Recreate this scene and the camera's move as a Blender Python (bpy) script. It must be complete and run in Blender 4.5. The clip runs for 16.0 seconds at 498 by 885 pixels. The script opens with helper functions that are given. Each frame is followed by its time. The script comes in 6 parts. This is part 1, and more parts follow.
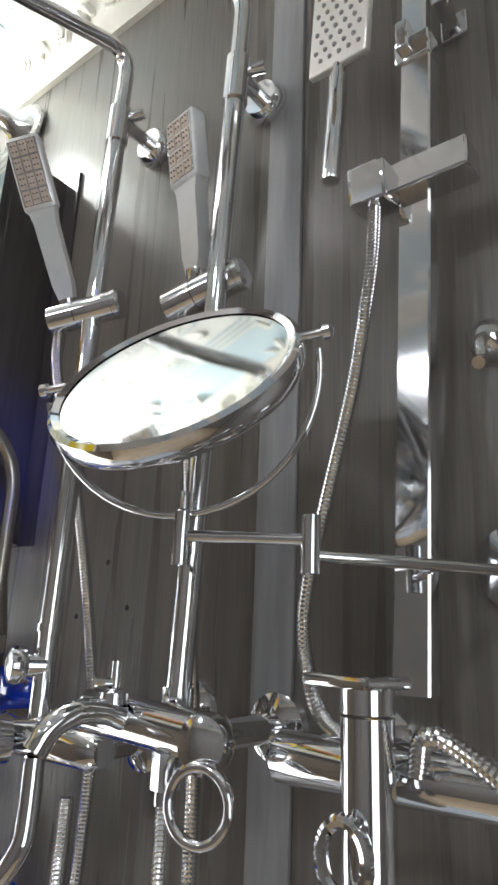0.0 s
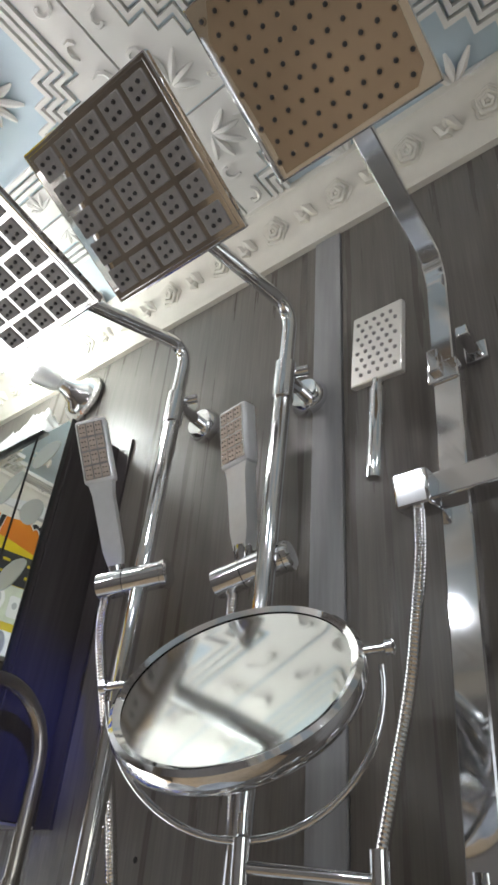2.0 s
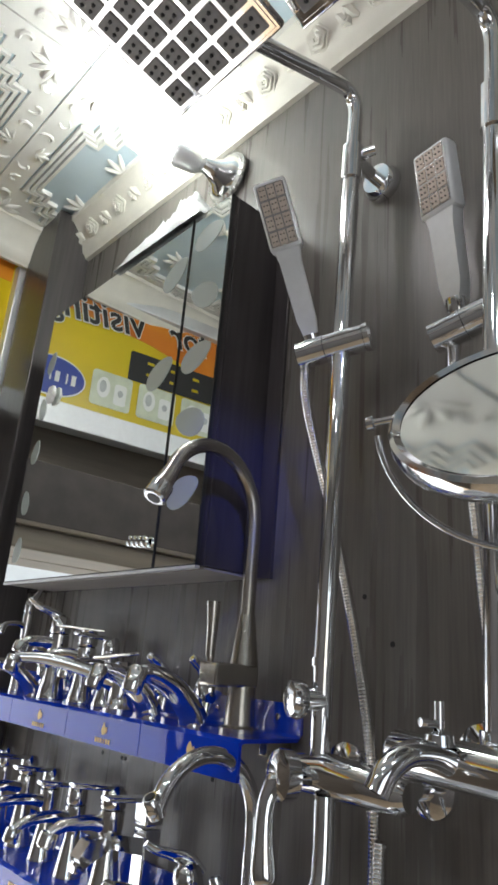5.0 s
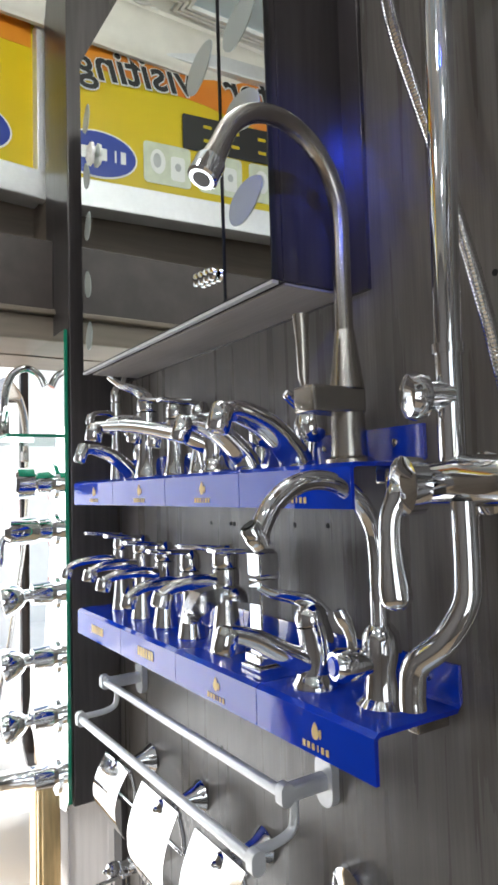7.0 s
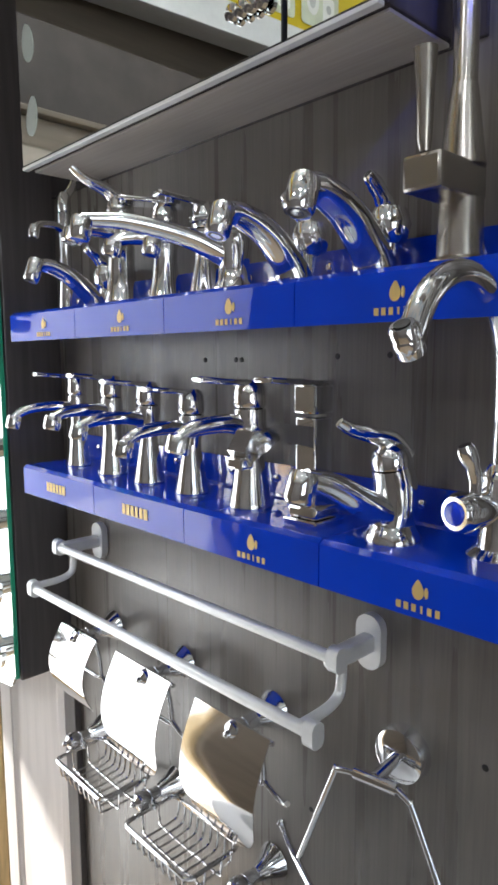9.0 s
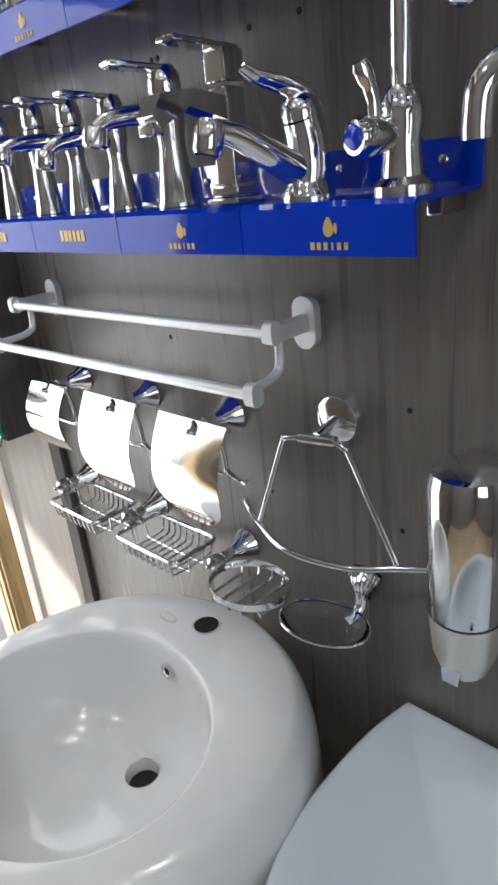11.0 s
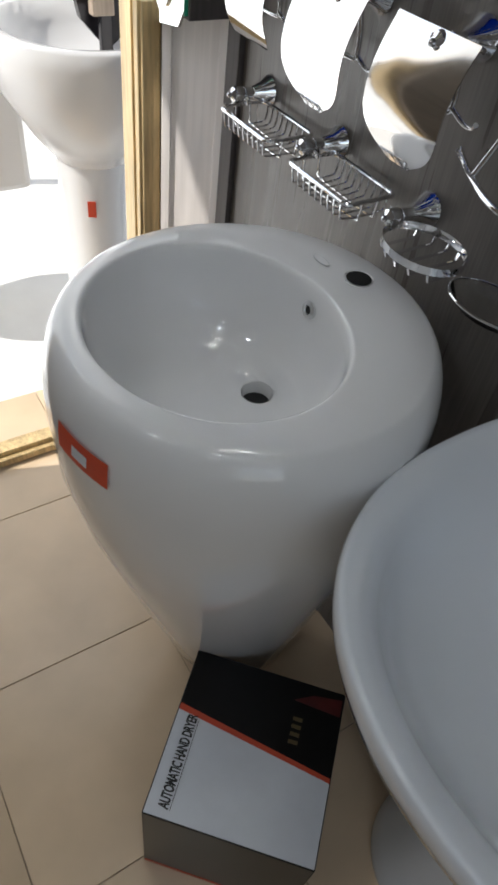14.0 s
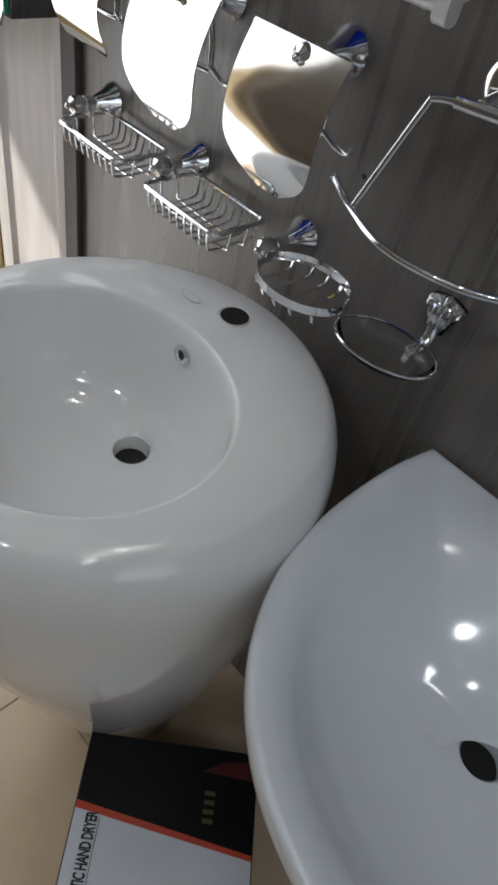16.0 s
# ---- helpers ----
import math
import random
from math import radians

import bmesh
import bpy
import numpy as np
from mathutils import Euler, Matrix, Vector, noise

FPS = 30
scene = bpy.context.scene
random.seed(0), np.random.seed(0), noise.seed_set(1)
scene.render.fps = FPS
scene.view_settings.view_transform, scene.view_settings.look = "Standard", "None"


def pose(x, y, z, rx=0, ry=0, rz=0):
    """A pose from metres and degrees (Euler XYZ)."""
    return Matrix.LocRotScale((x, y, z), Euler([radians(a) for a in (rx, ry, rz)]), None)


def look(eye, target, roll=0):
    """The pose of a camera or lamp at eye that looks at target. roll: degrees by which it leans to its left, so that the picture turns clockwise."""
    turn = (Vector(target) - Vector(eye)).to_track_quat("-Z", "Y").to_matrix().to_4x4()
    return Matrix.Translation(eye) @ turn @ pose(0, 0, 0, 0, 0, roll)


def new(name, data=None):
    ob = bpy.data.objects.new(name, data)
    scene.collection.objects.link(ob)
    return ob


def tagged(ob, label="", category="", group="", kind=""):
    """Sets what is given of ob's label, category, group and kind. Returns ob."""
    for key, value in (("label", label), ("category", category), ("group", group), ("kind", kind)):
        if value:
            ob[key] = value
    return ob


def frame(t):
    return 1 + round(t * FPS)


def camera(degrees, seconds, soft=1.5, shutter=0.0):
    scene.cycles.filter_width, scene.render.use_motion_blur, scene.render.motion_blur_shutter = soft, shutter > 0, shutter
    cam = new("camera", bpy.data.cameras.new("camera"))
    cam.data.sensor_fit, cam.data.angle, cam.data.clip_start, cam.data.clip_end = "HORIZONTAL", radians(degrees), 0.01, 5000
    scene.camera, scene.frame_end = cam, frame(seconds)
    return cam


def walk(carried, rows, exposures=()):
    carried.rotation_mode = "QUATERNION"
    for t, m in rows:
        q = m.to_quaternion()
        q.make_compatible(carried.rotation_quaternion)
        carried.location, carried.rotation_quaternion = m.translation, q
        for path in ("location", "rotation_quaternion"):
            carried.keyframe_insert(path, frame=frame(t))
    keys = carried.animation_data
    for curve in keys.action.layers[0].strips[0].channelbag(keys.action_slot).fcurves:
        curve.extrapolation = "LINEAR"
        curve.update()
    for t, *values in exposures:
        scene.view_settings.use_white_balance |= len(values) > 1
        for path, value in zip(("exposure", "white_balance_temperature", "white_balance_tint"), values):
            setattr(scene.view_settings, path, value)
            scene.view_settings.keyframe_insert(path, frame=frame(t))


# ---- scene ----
cam = camera(41.3, 16.0, 3.0)
PATH = [
    (0, (0.023, -0.494, 1.692), (-1.18, 0.998, 2.264), 2.3),
    (0.5, (0.028, -0.501, 1.708), (-1.138, 0.957, 2.423), 2.2),
    (1, (0.029, -0.514, 1.722), (-1.088, 0.871, 2.635), 3.2),
    (1.5, (0.029, -0.546, 1.733), (-1.048, 0.722, 2.842), 4.8),
    (2, (0.024, -0.558, 1.736), (-1.056, 0.669, 2.889), 5.0),
    (2.5, (0.011, -0.563, 1.735), (-1.155, 0.615, 2.855), 6.0),
    (3, (-0.003, -0.566, 1.73), (-1.211, 0.595, 2.822), 6.1),
    (3.5, (-0.014, -0.573, 1.726), (-1.259, 0.575, 2.791), 6.3),
    (4, (-0.03, -0.581, 1.72), (-1.279, 0.59, 2.754), 5.8),
    (4.5, (-0.06, -0.601, 1.712), (-1.383, 0.607, 2.598), 5.8),
    (4.7, (-0.076, -0.606, 1.702), (-1.45, 0.617, 2.487), 5.5),
    (6.8, (-0.221, -0.486, 1.597), (-1.822, 0.7, 1.764), -1.4),
    (7, (-0.226, -0.476, 1.594), (-1.905, 0.603, 1.731), -1.7),
    (7.5, (-0.236, -0.46, 1.59), (-2.002, 0.478, 1.641), -0.4),
    (8, (-0.244, -0.477, 1.584), (-1.994, 0.492, 1.594), 0.2),
    (8.5, (-0.32, -0.501, 1.569), (-1.964, 0.637, 1.517), -0.3),
    (9, (-0.45, -0.518, 1.546), (-1.893, 0.844, 1.295), -0.3),
    (9.5, (-0.472, -0.531, 1.527), (-1.807, 0.913, 1.161), -2.8),
    (9.7, (-0.451, -0.534, 1.516), (-1.797, 0.889, 1.111), -4.3),
    (11.8, (-0.368, -0.536, 1.4), (-1.651, 0.622, 0.394), -3.6),
    (12, (-0.378, -0.557, 1.404), (-1.633, 0.584, 0.345), -1.7),
    (12.5, (-0.385, -0.599, 1.374), (-1.665, 0.505, 0.305), 3.3),
    (13, (-0.406, -0.612, 1.359), (-1.637, 0.386, 0.14), 4.9),
    (13.5, (-0.416, -0.64, 1.339), (-1.564, 0.259, -0.03), 8.8),
    (14, (-0.421, -0.642, 1.33), (-1.516, 0.2, -0.117), 8.5),
    (14.5, (-0.421, -0.617, 1.315), (-1.42, 0.227, -0.199), 9.1),
    (15, (-0.448, -0.592, 1.31), (-1.413, 0.282, -0.209), 7.9),
    (15.5, (-0.486, -0.578, 1.314), (-1.382, 0.445, -0.153), 10.7),
    (16, (-0.523, -0.568, 1.314), (-1.389, 0.551, -0.1), 13.8),
]
walk(cam, [(t, look(eye, target, roll)) for t, eye, target, roll in PATH], [(0, 0.62), (0.5, 0.1), (1, 0.15), (1.5, 0.42), (2.5, 0.34), (3, 0.25), (4.5, 0.14), (7, 0.62), (8, 0.33), (9, 0.70), (9.5, 0.74), (12, 0.30), (13, 0.0), (13.5, -0.18), (14.5, -0.22), (16, -0.06)])

# ---- light ----
world = bpy.data.worlds.new("sky")
scene.world = world
world.use_nodes = True
wn = world.node_tree
sky = wn.nodes.new("ShaderNodeTexSky")
sky.sky_type, sky.sun_disc, sky.sun_elevation, sky.sun_rotation = "NISHITA", False, radians(45), radians(161)
bg = wn.nodes["Background"]
bg.inputs["Strength"].default_value = 0.14
wn.links.new(sky.outputs[0], bg.inputs[0])


def lamp(name, kind, energy, m, colour=(1, 1, 1), size=0.1, shape_y=None):
    data = bpy.data.lights.new(name, kind)
    data.energy, data.color = energy, colour
    if kind == "SUN":
        data.angle = radians(0.6)
    elif kind == "AREA":
        data.size = size
        if shape_y:
            data.shape, data.size_y = "RECTANGLE", shape_y
    else:
        data.shadow_soft_size = size
    ob = new(name, data)
    ob.matrix_world = m
    return ob


lamp("sun", "SUN", 5.0, look((-5.7, -8.0, 8.5), (-3.0, 0, 0)), (1.0, 0.96, 0.9))
lamp("bulb_light", "POINT", 1.6, pose(-0.985, -0.162, 2.574), (0.93, 1.0, 0.95), 0.028)
# Added fill below the crystal ceiling lamp, which itself is unlit.
lamp("ceiling_fill", "POINT", 2.3, pose(-0.74, -0.53, 2.58), (1.0, 0.97, 1.0), 0.05)
for sx, sy, watts in ((-0.1, -1.15, 3.2), (0.75, -0.75, 1.1), (-0.9, -1.75, 3.6), (0.5, -1.8, 1.8)):
    lamp("downlight", "AREA", watts, look((sx, sy, 2.66), (sx, sy, 0)), (0.90, 0.95, 1.0), 0.11)
# Fill from the made-up east window, added to brighten the pale jamb.
lamp("east_fill", "AREA", 4.6, look((1.62, -1.35, 1.45), (0, -1.35, 1.3)), (0.93, 0.98, 1.0), 1.3, 1.5)
lamp("doorway_sky_light", "AREA", 4.4, look((-1.74, -0.435, 0.95), (0, -0.435, 0.55)), (0.95, 0.98, 1.0), 0.62, 1.6)
# Added blue spot, source unseen, aimed to put a glow on the cabinet side.
blue_spot = lamp("blue_glow_spot", "SPOT", 65.0, look((0.35, -0.90, 2.655), (-0.752, -0.050, 1.90)), (0.03, 0.08, 1.0), 0.02)
blue_spot.data.spot_size, blue_spot.data.spot_blend = radians(9.5), 1.0

# ---- materials ----


def mat(name, colour, rough=0.5, metal=0.0, vary=0.0, scale=20.0, stretch=(1, 1, 1), bump=0.0, bump_scale=None, second=None, coat=0.0, spec=None, glass=0.0, emit=0.0, rough_vary=0.0, island=0.0):
    m = bpy.data.materials.new(name)
    m.use_nodes = True
    nt = m.node_tree
    b = nt.nodes["Principled BSDF"]
    b.inputs["Base Color"].default_value = (*colour, 1)
    b.inputs["Roughness"].default_value, b.inputs["Metallic"].default_value = rough, metal
    b.inputs["Coat Weight"].default_value = coat
    b.inputs["Coat Roughness"].default_value = 0.06
    if spec is not None:
        b.inputs["Specular IOR Level"].default_value = spec
    if glass:
        b.inputs["Transmission Weight"].default_value = glass
    if emit:
        b.inputs["Emission Color"].default_value = (*colour, 1)
        b.inputs["Emission Strength"].default_value = emit
    if vary or bump or rough_vary or second:
        tc = nt.nodes.new("ShaderNodeTexCoord")
        mp = nt.nodes.new("ShaderNodeMapping")
        mp.inputs["Scale"].default_value = stretch
        nt.links.new(tc.outputs["Object"], mp.inputs["Vector"])
        n1 = nt.nodes.new("ShaderNodeTexNoise")
        n1.inputs["Scale"].default_value, n1.inputs["Detail"].default_value = scale, 7
        n2 = nt.nodes.new("ShaderNodeTexNoise")
        n2.inputs["Scale"].default_value, n2.inputs["Detail"].default_value = scale * 0.14, 3
        for n in (n1, n2):
            nt.links.new(mp.outputs[0], n.inputs["Vector"])
        if vary or second:
            add = nt.nodes.new("ShaderNodeMath")
            add.operation = "ADD"
            nt.links.new(n1.outputs[0], add.inputs[0])
            nt.links.new(n2.outputs[0], add.inputs[1])
            ramp = nt.nodes.new("ShaderNodeValToRGB")
            half = nt.nodes.new("ShaderNodeMath")
            half.operation, half.inputs[1].default_value = "MULTIPLY", 0.5
            nt.links.new(add.outputs[0], half.inputs[0])
            nt.links.new(half.outputs[0], ramp.inputs[0])
            lo = second or tuple(c * (1 - vary) for c in colour)
            hi = colour if second else tuple(min(1, c * (1 + vary)) for c in colour)
            ramp.color_ramp.elements[0].position, ramp.color_ramp.elements[1].position = 0.36, 0.64
            ramp.color_ramp.elements[0].color, ramp.color_ramp.elements[1].color = (*lo, 1), (*hi, 1)
            out = ramp.outputs[0]
            if island:
                oi = nt.nodes.new("ShaderNodeObjectInfo")
                mr = nt.nodes.new("ShaderNodeMapRange")
                mr.inputs[3].default_value, mr.inputs[4].default_value = 1 - island, 1 + island
                nt.links.new(oi.outputs["Random"], mr.inputs[0])
                hs = nt.nodes.new("ShaderNodeHueSaturation")
                nt.links.new(mr.outputs[0], hs.inputs["Value"])
                nt.links.new(out, hs.inputs["Color"])
                out = hs.outputs[0]
            nt.links.new(out, b.inputs["Base Color"])
        if rough_vary:
            mr = nt.nodes.new("ShaderNodeMapRange")
            mr.inputs[1].default_value, mr.inputs[2].default_value = 0.3, 0.7
            mr.inputs[3].default_value, mr.inputs[4].default_value = max(0, rough - rough_vary), rough + rough_vary
            nt.links.new(n2.outputs[0], mr.inputs[0])
            nt.links.new(mr.outputs[0], b.inputs["Roughness"])
        if bump:
            bn = nt.nodes.new("ShaderNodeBump")
            bn.inputs["Strength"].default_value, bn.inputs["Distance"].default_value = bump, 0.002
            src = n1
            if bump_scale:
                src = nt.nodes.new("ShaderNodeTexNoise")
                src.inputs["Scale"].default_value = bump_scale
                nt.links.new(mp.outputs[0], src.inputs["Vector"])
            nt.links.new(src.outputs[0], bn.inputs["Height"])
            nt.links.new(bn.outputs[0], b.inputs["Normal"])
    return m


CHROME = mat("chrome", (0.80, 0.81, 0.83), 0.07, 1.0, rough_vary=0.035, scale=60)
CHROME_SHEET = mat("thin_chrome_sheet", (0.80, 0.79, 0.78), 0.06, 1.0, bump=0.35, bump_scale=9, rough_vary=0.03, scale=30)
CHROME_WORN = mat("satin_chrome", (0.80, 0.80, 0.80), 0.12, 1.0, rough_vary=0.05, scale=80)
PLATE = mat("polished_plate", (0.82, 0.81, 0.81), 0.05, 1.0, bump=0.12, bump_scale=14, rough_vary=0.02, scale=40)
NICKEL = mat("brushed_nickel", (0.50, 0.47, 0.43), 0.26, 1.0, vary=0.05, scale=300, stretch=(1, 1, 0.05), bump=0.05)
ALU = mat("matt_aluminium", (0.74, 0.75, 0.76), 0.40, 0.45, vary=0.04, scale=90, rough_vary=0.08)
SATIN = mat("satin_plate", (0.78, 0.76, 0.72), 0.32, 0.7, rough_vary=0.05, scale=60)
MIRROR = mat("mirror_silver", (0.90, 0.93, 0.91), 0.008, 1.0)
WOOD = mat("grey_laminate", (0.142, 0.128, 0.116), 0.30, vary=0.22, scale=52, stretch=(7, 7, 0.22), bump=0.14, rough_vary=0.06, island=0.06)
# Paler than the wall's laminate: bounce light is put into this colour.
UNDERSIDE = mat("bounce_paled_laminate", (0.33, 0.305, 0.28), 0.45, vary=0.12, scale=40, stretch=(0.3, 6, 6), bump=0.05)
STRIP = mat("pale_grey_strip", (0.30, 0.30, 0.31), 0.38, vary=0.15, scale=30, stretch=(5, 5, 0.4), bump=0.05)
DARKBOARD = mat("dark_board", (0.065, 0.058, 0.058), 0.30, vary=0.25, scale=26, stretch=(6, 6, 0.3), bump=0.06)
CABINET = mat("glossy_dark_laminate", (0.055, 0.048, 0.050), 0.16, vary=0.2, scale=20, stretch=(5, 5, 0.3), rough_vary=0.04)
PALEWOOD = mat("pale_wood", (0.84, 0.79, 0.76), 0.5, vary=0.16, scale=14, stretch=(5, 5, 0.25), bump=0.08)
GOLDWOOD = mat("golden_frame", (0.52, 0.38, 0.19), 0.38, 0.15, vary=0.35, scale=30, stretch=(5, 5, 0.4), bump=0.1)
DIMWALL = mat("taupe_wall", (0.26, 0.24, 0.23), 0.55, vary=0.12, scale=6)
PLASTER = mat("white_plaster", (0.80, 0.79, 0.76), 0.6, vary=0.05, scale=14, bump=0.05)
CORNICE = mat("cream_plaster", (0.74, 0.71, 0.64), 0.55, vary=0.07, scale=25, bump=0.08)
CEIL_BLUE = mat("ceiling_pale_blue", (0.50, 0.62, 0.70), 0.6, second=(0.62, 0.70, 0.75), scale=9)
CERAMIC = mat("white_ceramic", (0.80, 0.80, 0.80), 0.09, vary=0.02, scale=6, coat=0.4)
CERAMIC_BLUE = mat("cool_white_ceramic", (0.74, 0.78, 0.83), 0.09, vary=0.02, scale=6, coat=0.4)
TILE = mat("beige_floor_tile", (0.66, 0.51, 0.35), 0.22, vary=0.10, scale=7, bump=0.02, rough_vary=0.05, island=0.05)
GROUT = mat("grout", (0.36, 0.30, 0.23), 0.8, vary=0.2, scale=60)
ACRYLIC = mat("blue_acrylic", (0.003, 0.062, 0.72), 0.03, spec=0.34, vary=0.10, scale=9, bump=0.5, bump_scale=12, glass=0.35)
ACRYLIC_EDGE = mat("blue_acrylic_edge", (0.010, 0.06, 0.80), 0.10, glass=0.4)
GOLDINK = mat("gold_print", (0.62, 0.44, 0.16), 0.4, 0.2)
# Roughness stands in for camera defocus in the round mirror's reflection.
SOFT_MIRROR = mat("soft_mirror", (0.92, 0.95, 0.94), 0.05, 1.0, rough_vary=0.02, scale=25)
BLACKGLOSS = mat("black_gloss_panel", (0.018, 0.016, 0.018), 0.18, vary=0.2, scale=20)
RAWWOOD = mat("raw_brown_wood", (0.42, 0.33, 0.25), 0.6, vary=0.22, scale=24, stretch=(5, 5, 0.3), bump=0.12)
RUBBER = mat("grey_silicone", (0.27, 0.255, 0.25), 0.45, vary=0.1, scale=200)
NOZZLE = mat("dark_nozzle", (0.03, 0.028, 0.03), 0.5)
FILM = mat("brown_film", (0.44, 0.335, 0.235), 0.16, 0.35, vary=0.12, scale=12, bump=0.1, bump_scale=30)
# Black that stands in for the shade inside holes.
HOLE = mat("hole_shade_black", (0.008, 0.008, 0.008), 0.7)
BOXBLACK = mat("black_card", (0.006, 0.0055, 0.0055), 0.28, vary=0.2, scale=60, spec=0.3)
BOXWHITE = mat("white_card", (0.66, 0.69, 0.74), 0.42, vary=0.03, scale=40)
BOXRED = mat("orange_red_ink", (0.55, 0.07, 0.03), 0.4)
REDLABEL = mat("red_label", (0.62, 0.07, 0.03), 0.4, vary=0.08, scale=60)
INK = mat("black_ink", (0.02, 0.02, 0.02), 0.5)
GLASS = mat("clear_glass", (0.95, 0.97, 0.96), 0.02, glass=1.0)
GREENGLASS = mat("green_glass_edge", (0.02, 0.28, 0.16), 0.1, spec=0.6)
BULB = mat("lit_bulb", (0.94, 1.0, 0.96), 0.4, emit=24.0)
CRYSTAL = mat("moulded_glass", (0.86, 0.84, 0.80), 0.12, glass=0.35, bump=0.3, bump_scale=160, vary=0.05)
PLASTIC = mat("white_film_bag", (0.72, 0.74, 0.74), 0.25, vary=0.08, scale=30, bump=0.4, bump_scale=60)
# Sign print colours, darkened: part of the sign's shade is in them.
YELLOW = mat("yellow_print", (0.624, 0.484, 0.016), 0.28, second=(0.72, 0.50, 0.01), scale=5)
ORANGE = mat("orange_print", (0.624, 0.156, 0.016), 0.28, second=(0.82, 0.34, 0.03), scale=5)
PICTINK = mat("pale_picture_print", (0.62, 0.66, 0.52), 0.3, vary=0.12, scale=40)
BLUEINK = mat("blue_print", (0.02, 0.05, 0.32), 0.28)
GREYINK = mat("grey_print", (0.48, 0.50, 0.50), 0.3, vary=0.15, scale=40)
WHITEINK = mat("white_print", (0.82, 0.82, 0.80), 0.3)
SHUTTER = mat("shutter_brown", (0.07, 0.055, 0.05), 0.45, vary=0.25, scale=20, bump=0.05)
HEADER = mat("header_board", (0.22, 0.18, 0.14), 0.5, vary=0.18, scale=15, stretch=(1, 0.3, 4))
FROST = mat("frosted_leaf", (0.50, 0.54, 0.52), 0.5)
OUTWALL = mat("outside_white", (0.82, 0.82, 0.80), 0.7, vary=0.05, scale=8)
# Red lightened towards pink: doorway glare is put into the colour.
OUTRED = mat("glare_paled_red", (0.72, 0.16, 0.12), 0.5, second=(0.80, 0.55, 0.40), scale=9)
DECAL = mat("frosted_decal", (0.40, 0.44, 0.42), 0.35, 0.3)

# ---- mesh tools ----


class Shape:
    """Vertices and faces of one part, with a material slot for each face."""

    def __init__(self):
        self.v, self.f, self.s, self.flat = [], [], [], []

    def add(self, verts, faces, slot=0):
        n = len(self.v)
        self.v += [tuple(p) for p in verts]
        self.f += [tuple(i + n for i in f) for f in faces]
        self.s += [slot] * len(faces)
        self.flat += [False] * len(faces)
        return self

    def box(self, c, size, bev=0.0, m=None, slot=0, segs=2):
        bm = bmesh.new()
        bmesh.ops.create_cube(bm, size=1)
        bmesh.ops.scale(bm, vec=size, verts=bm.verts)
        if bev:
            bmesh.ops.bevel(bm, geom=bm.edges[:], offset=bev, segments=segs, profile=0.5, affect="EDGES")
        t = Matrix.Translation(c) @ (m or Matrix())
        bm.verts.index_update()
        bm.normal_update()
        main = [max(abs(c) for c in f.normal) > 0.999 for f in bm.faces]
        self.add([t @ p.co for p in bm.verts], [[q.index for q in f.verts] for f in bm.faces], slot)
        self.flat[-len(main):] = main
        bm.free()
        return self

    def lathe(self, prof, at=(0, 0, 0), axis=(0, 0, 1), seg=24, slot=0, caps=True, sx=1.0, sy=1.0):
        q = Vector(axis).to_track_quat("Z", "Y").to_matrix()
        o = Vector(at)
        vs = []
        for r, z in prof:
            for k in range(seg):
                a = 2 * math.pi * k / seg
                vs.append(o + q @ Vector((r * sx * math.cos(a), r * sy * math.sin(a), z)))
        fs = []
        for i in range(len(prof) - 1):
            for k in range(seg):
                a, b = i * seg + k, i * seg + (k + 1) % seg
                fs.append((a, b, b + seg, a + seg))
        if caps:
            fs.append(tuple(range(seg))[::-1])
            fs.append(tuple((len(prof) - 1) * seg + k for k in range(seg)))
        return self.add(vs, fs, slot)

    def tube(self, pts, r, seg=12, slot=0, caps=True, flat=1.0, closed=False):
        P = [Vector(p) for p in pts]
        n = len(P)
        R = r if isinstance(r, (list, tuple)) else [r] * n
        up = None
        vs = []
        for i, p in enumerate(P):
            if closed:
                t = P[(i + 1) % n] - P[i - 1]
            else:
                t = P[min(i + 1, n - 1)] - P[max(i - 1, 0)]
            t.normalize()
            if up is None:
                up = t.orthogonal().normalized()
            up = (up - t * up.dot(t)).normalized()
            side = t.cross(up)
            for k in range(seg):
                a = 2 * math.pi * k / seg
                vs.append(p + R[i] * (math.cos(a) * up + flat * math.sin(a) * side))
        fs = []
        for i in range(n if closed else n - 1):
            j = (i + 1) % n
            for k in range(seg):
                fs.append((i * seg + k, i * seg + (k + 1) % seg, j * seg + (k + 1) % seg, j * seg + k))
        if caps and not closed:
            fs.append(tuple(range(seg))[::-1])
            fs.append(tuple((n - 1) * seg + k for k in range(seg)))
        return self.add(vs, fs, slot)

    def prism(self, outline, h0, h1, m=None, slot=0):
        """An outline in x, y raised from h0 to h1 along z, then turned by m."""
        m = m or Matrix()
        n = len(outline)
        vs = [m @ Vector((x, y, h)) for h in (h0, h1) for x, y in outline]
        fs = [tuple(range(n))[::-1], tuple(range(n, 2 * n))]
        fs += [(i, (i + 1) % n, n + (i + 1) % n, n + i) for i in range(n)]
        return self.add(vs, fs, slot)

    def mesh(self, name, mats, sharp=38):
        me = bpy.data.meshes.new(name)
        me.from_pydata(self.v, [], self.f)
        for x in mats:
            me.materials.append(x)
        me.polygons.foreach_set("material_index", self.s)
        bm = bmesh.new()
        bm.from_mesh(me)
        bmesh.ops.recalc_face_normals(bm, faces=bm.faces)
        bm.to_mesh(me)
        bm.free()
        me.shade_smooth()
        me.set_sharp_from_angle(angle=radians(sharp))
        me.polygons.foreach_set("use_smooth", [not c for c in self.flat])
        me.update()
        return me


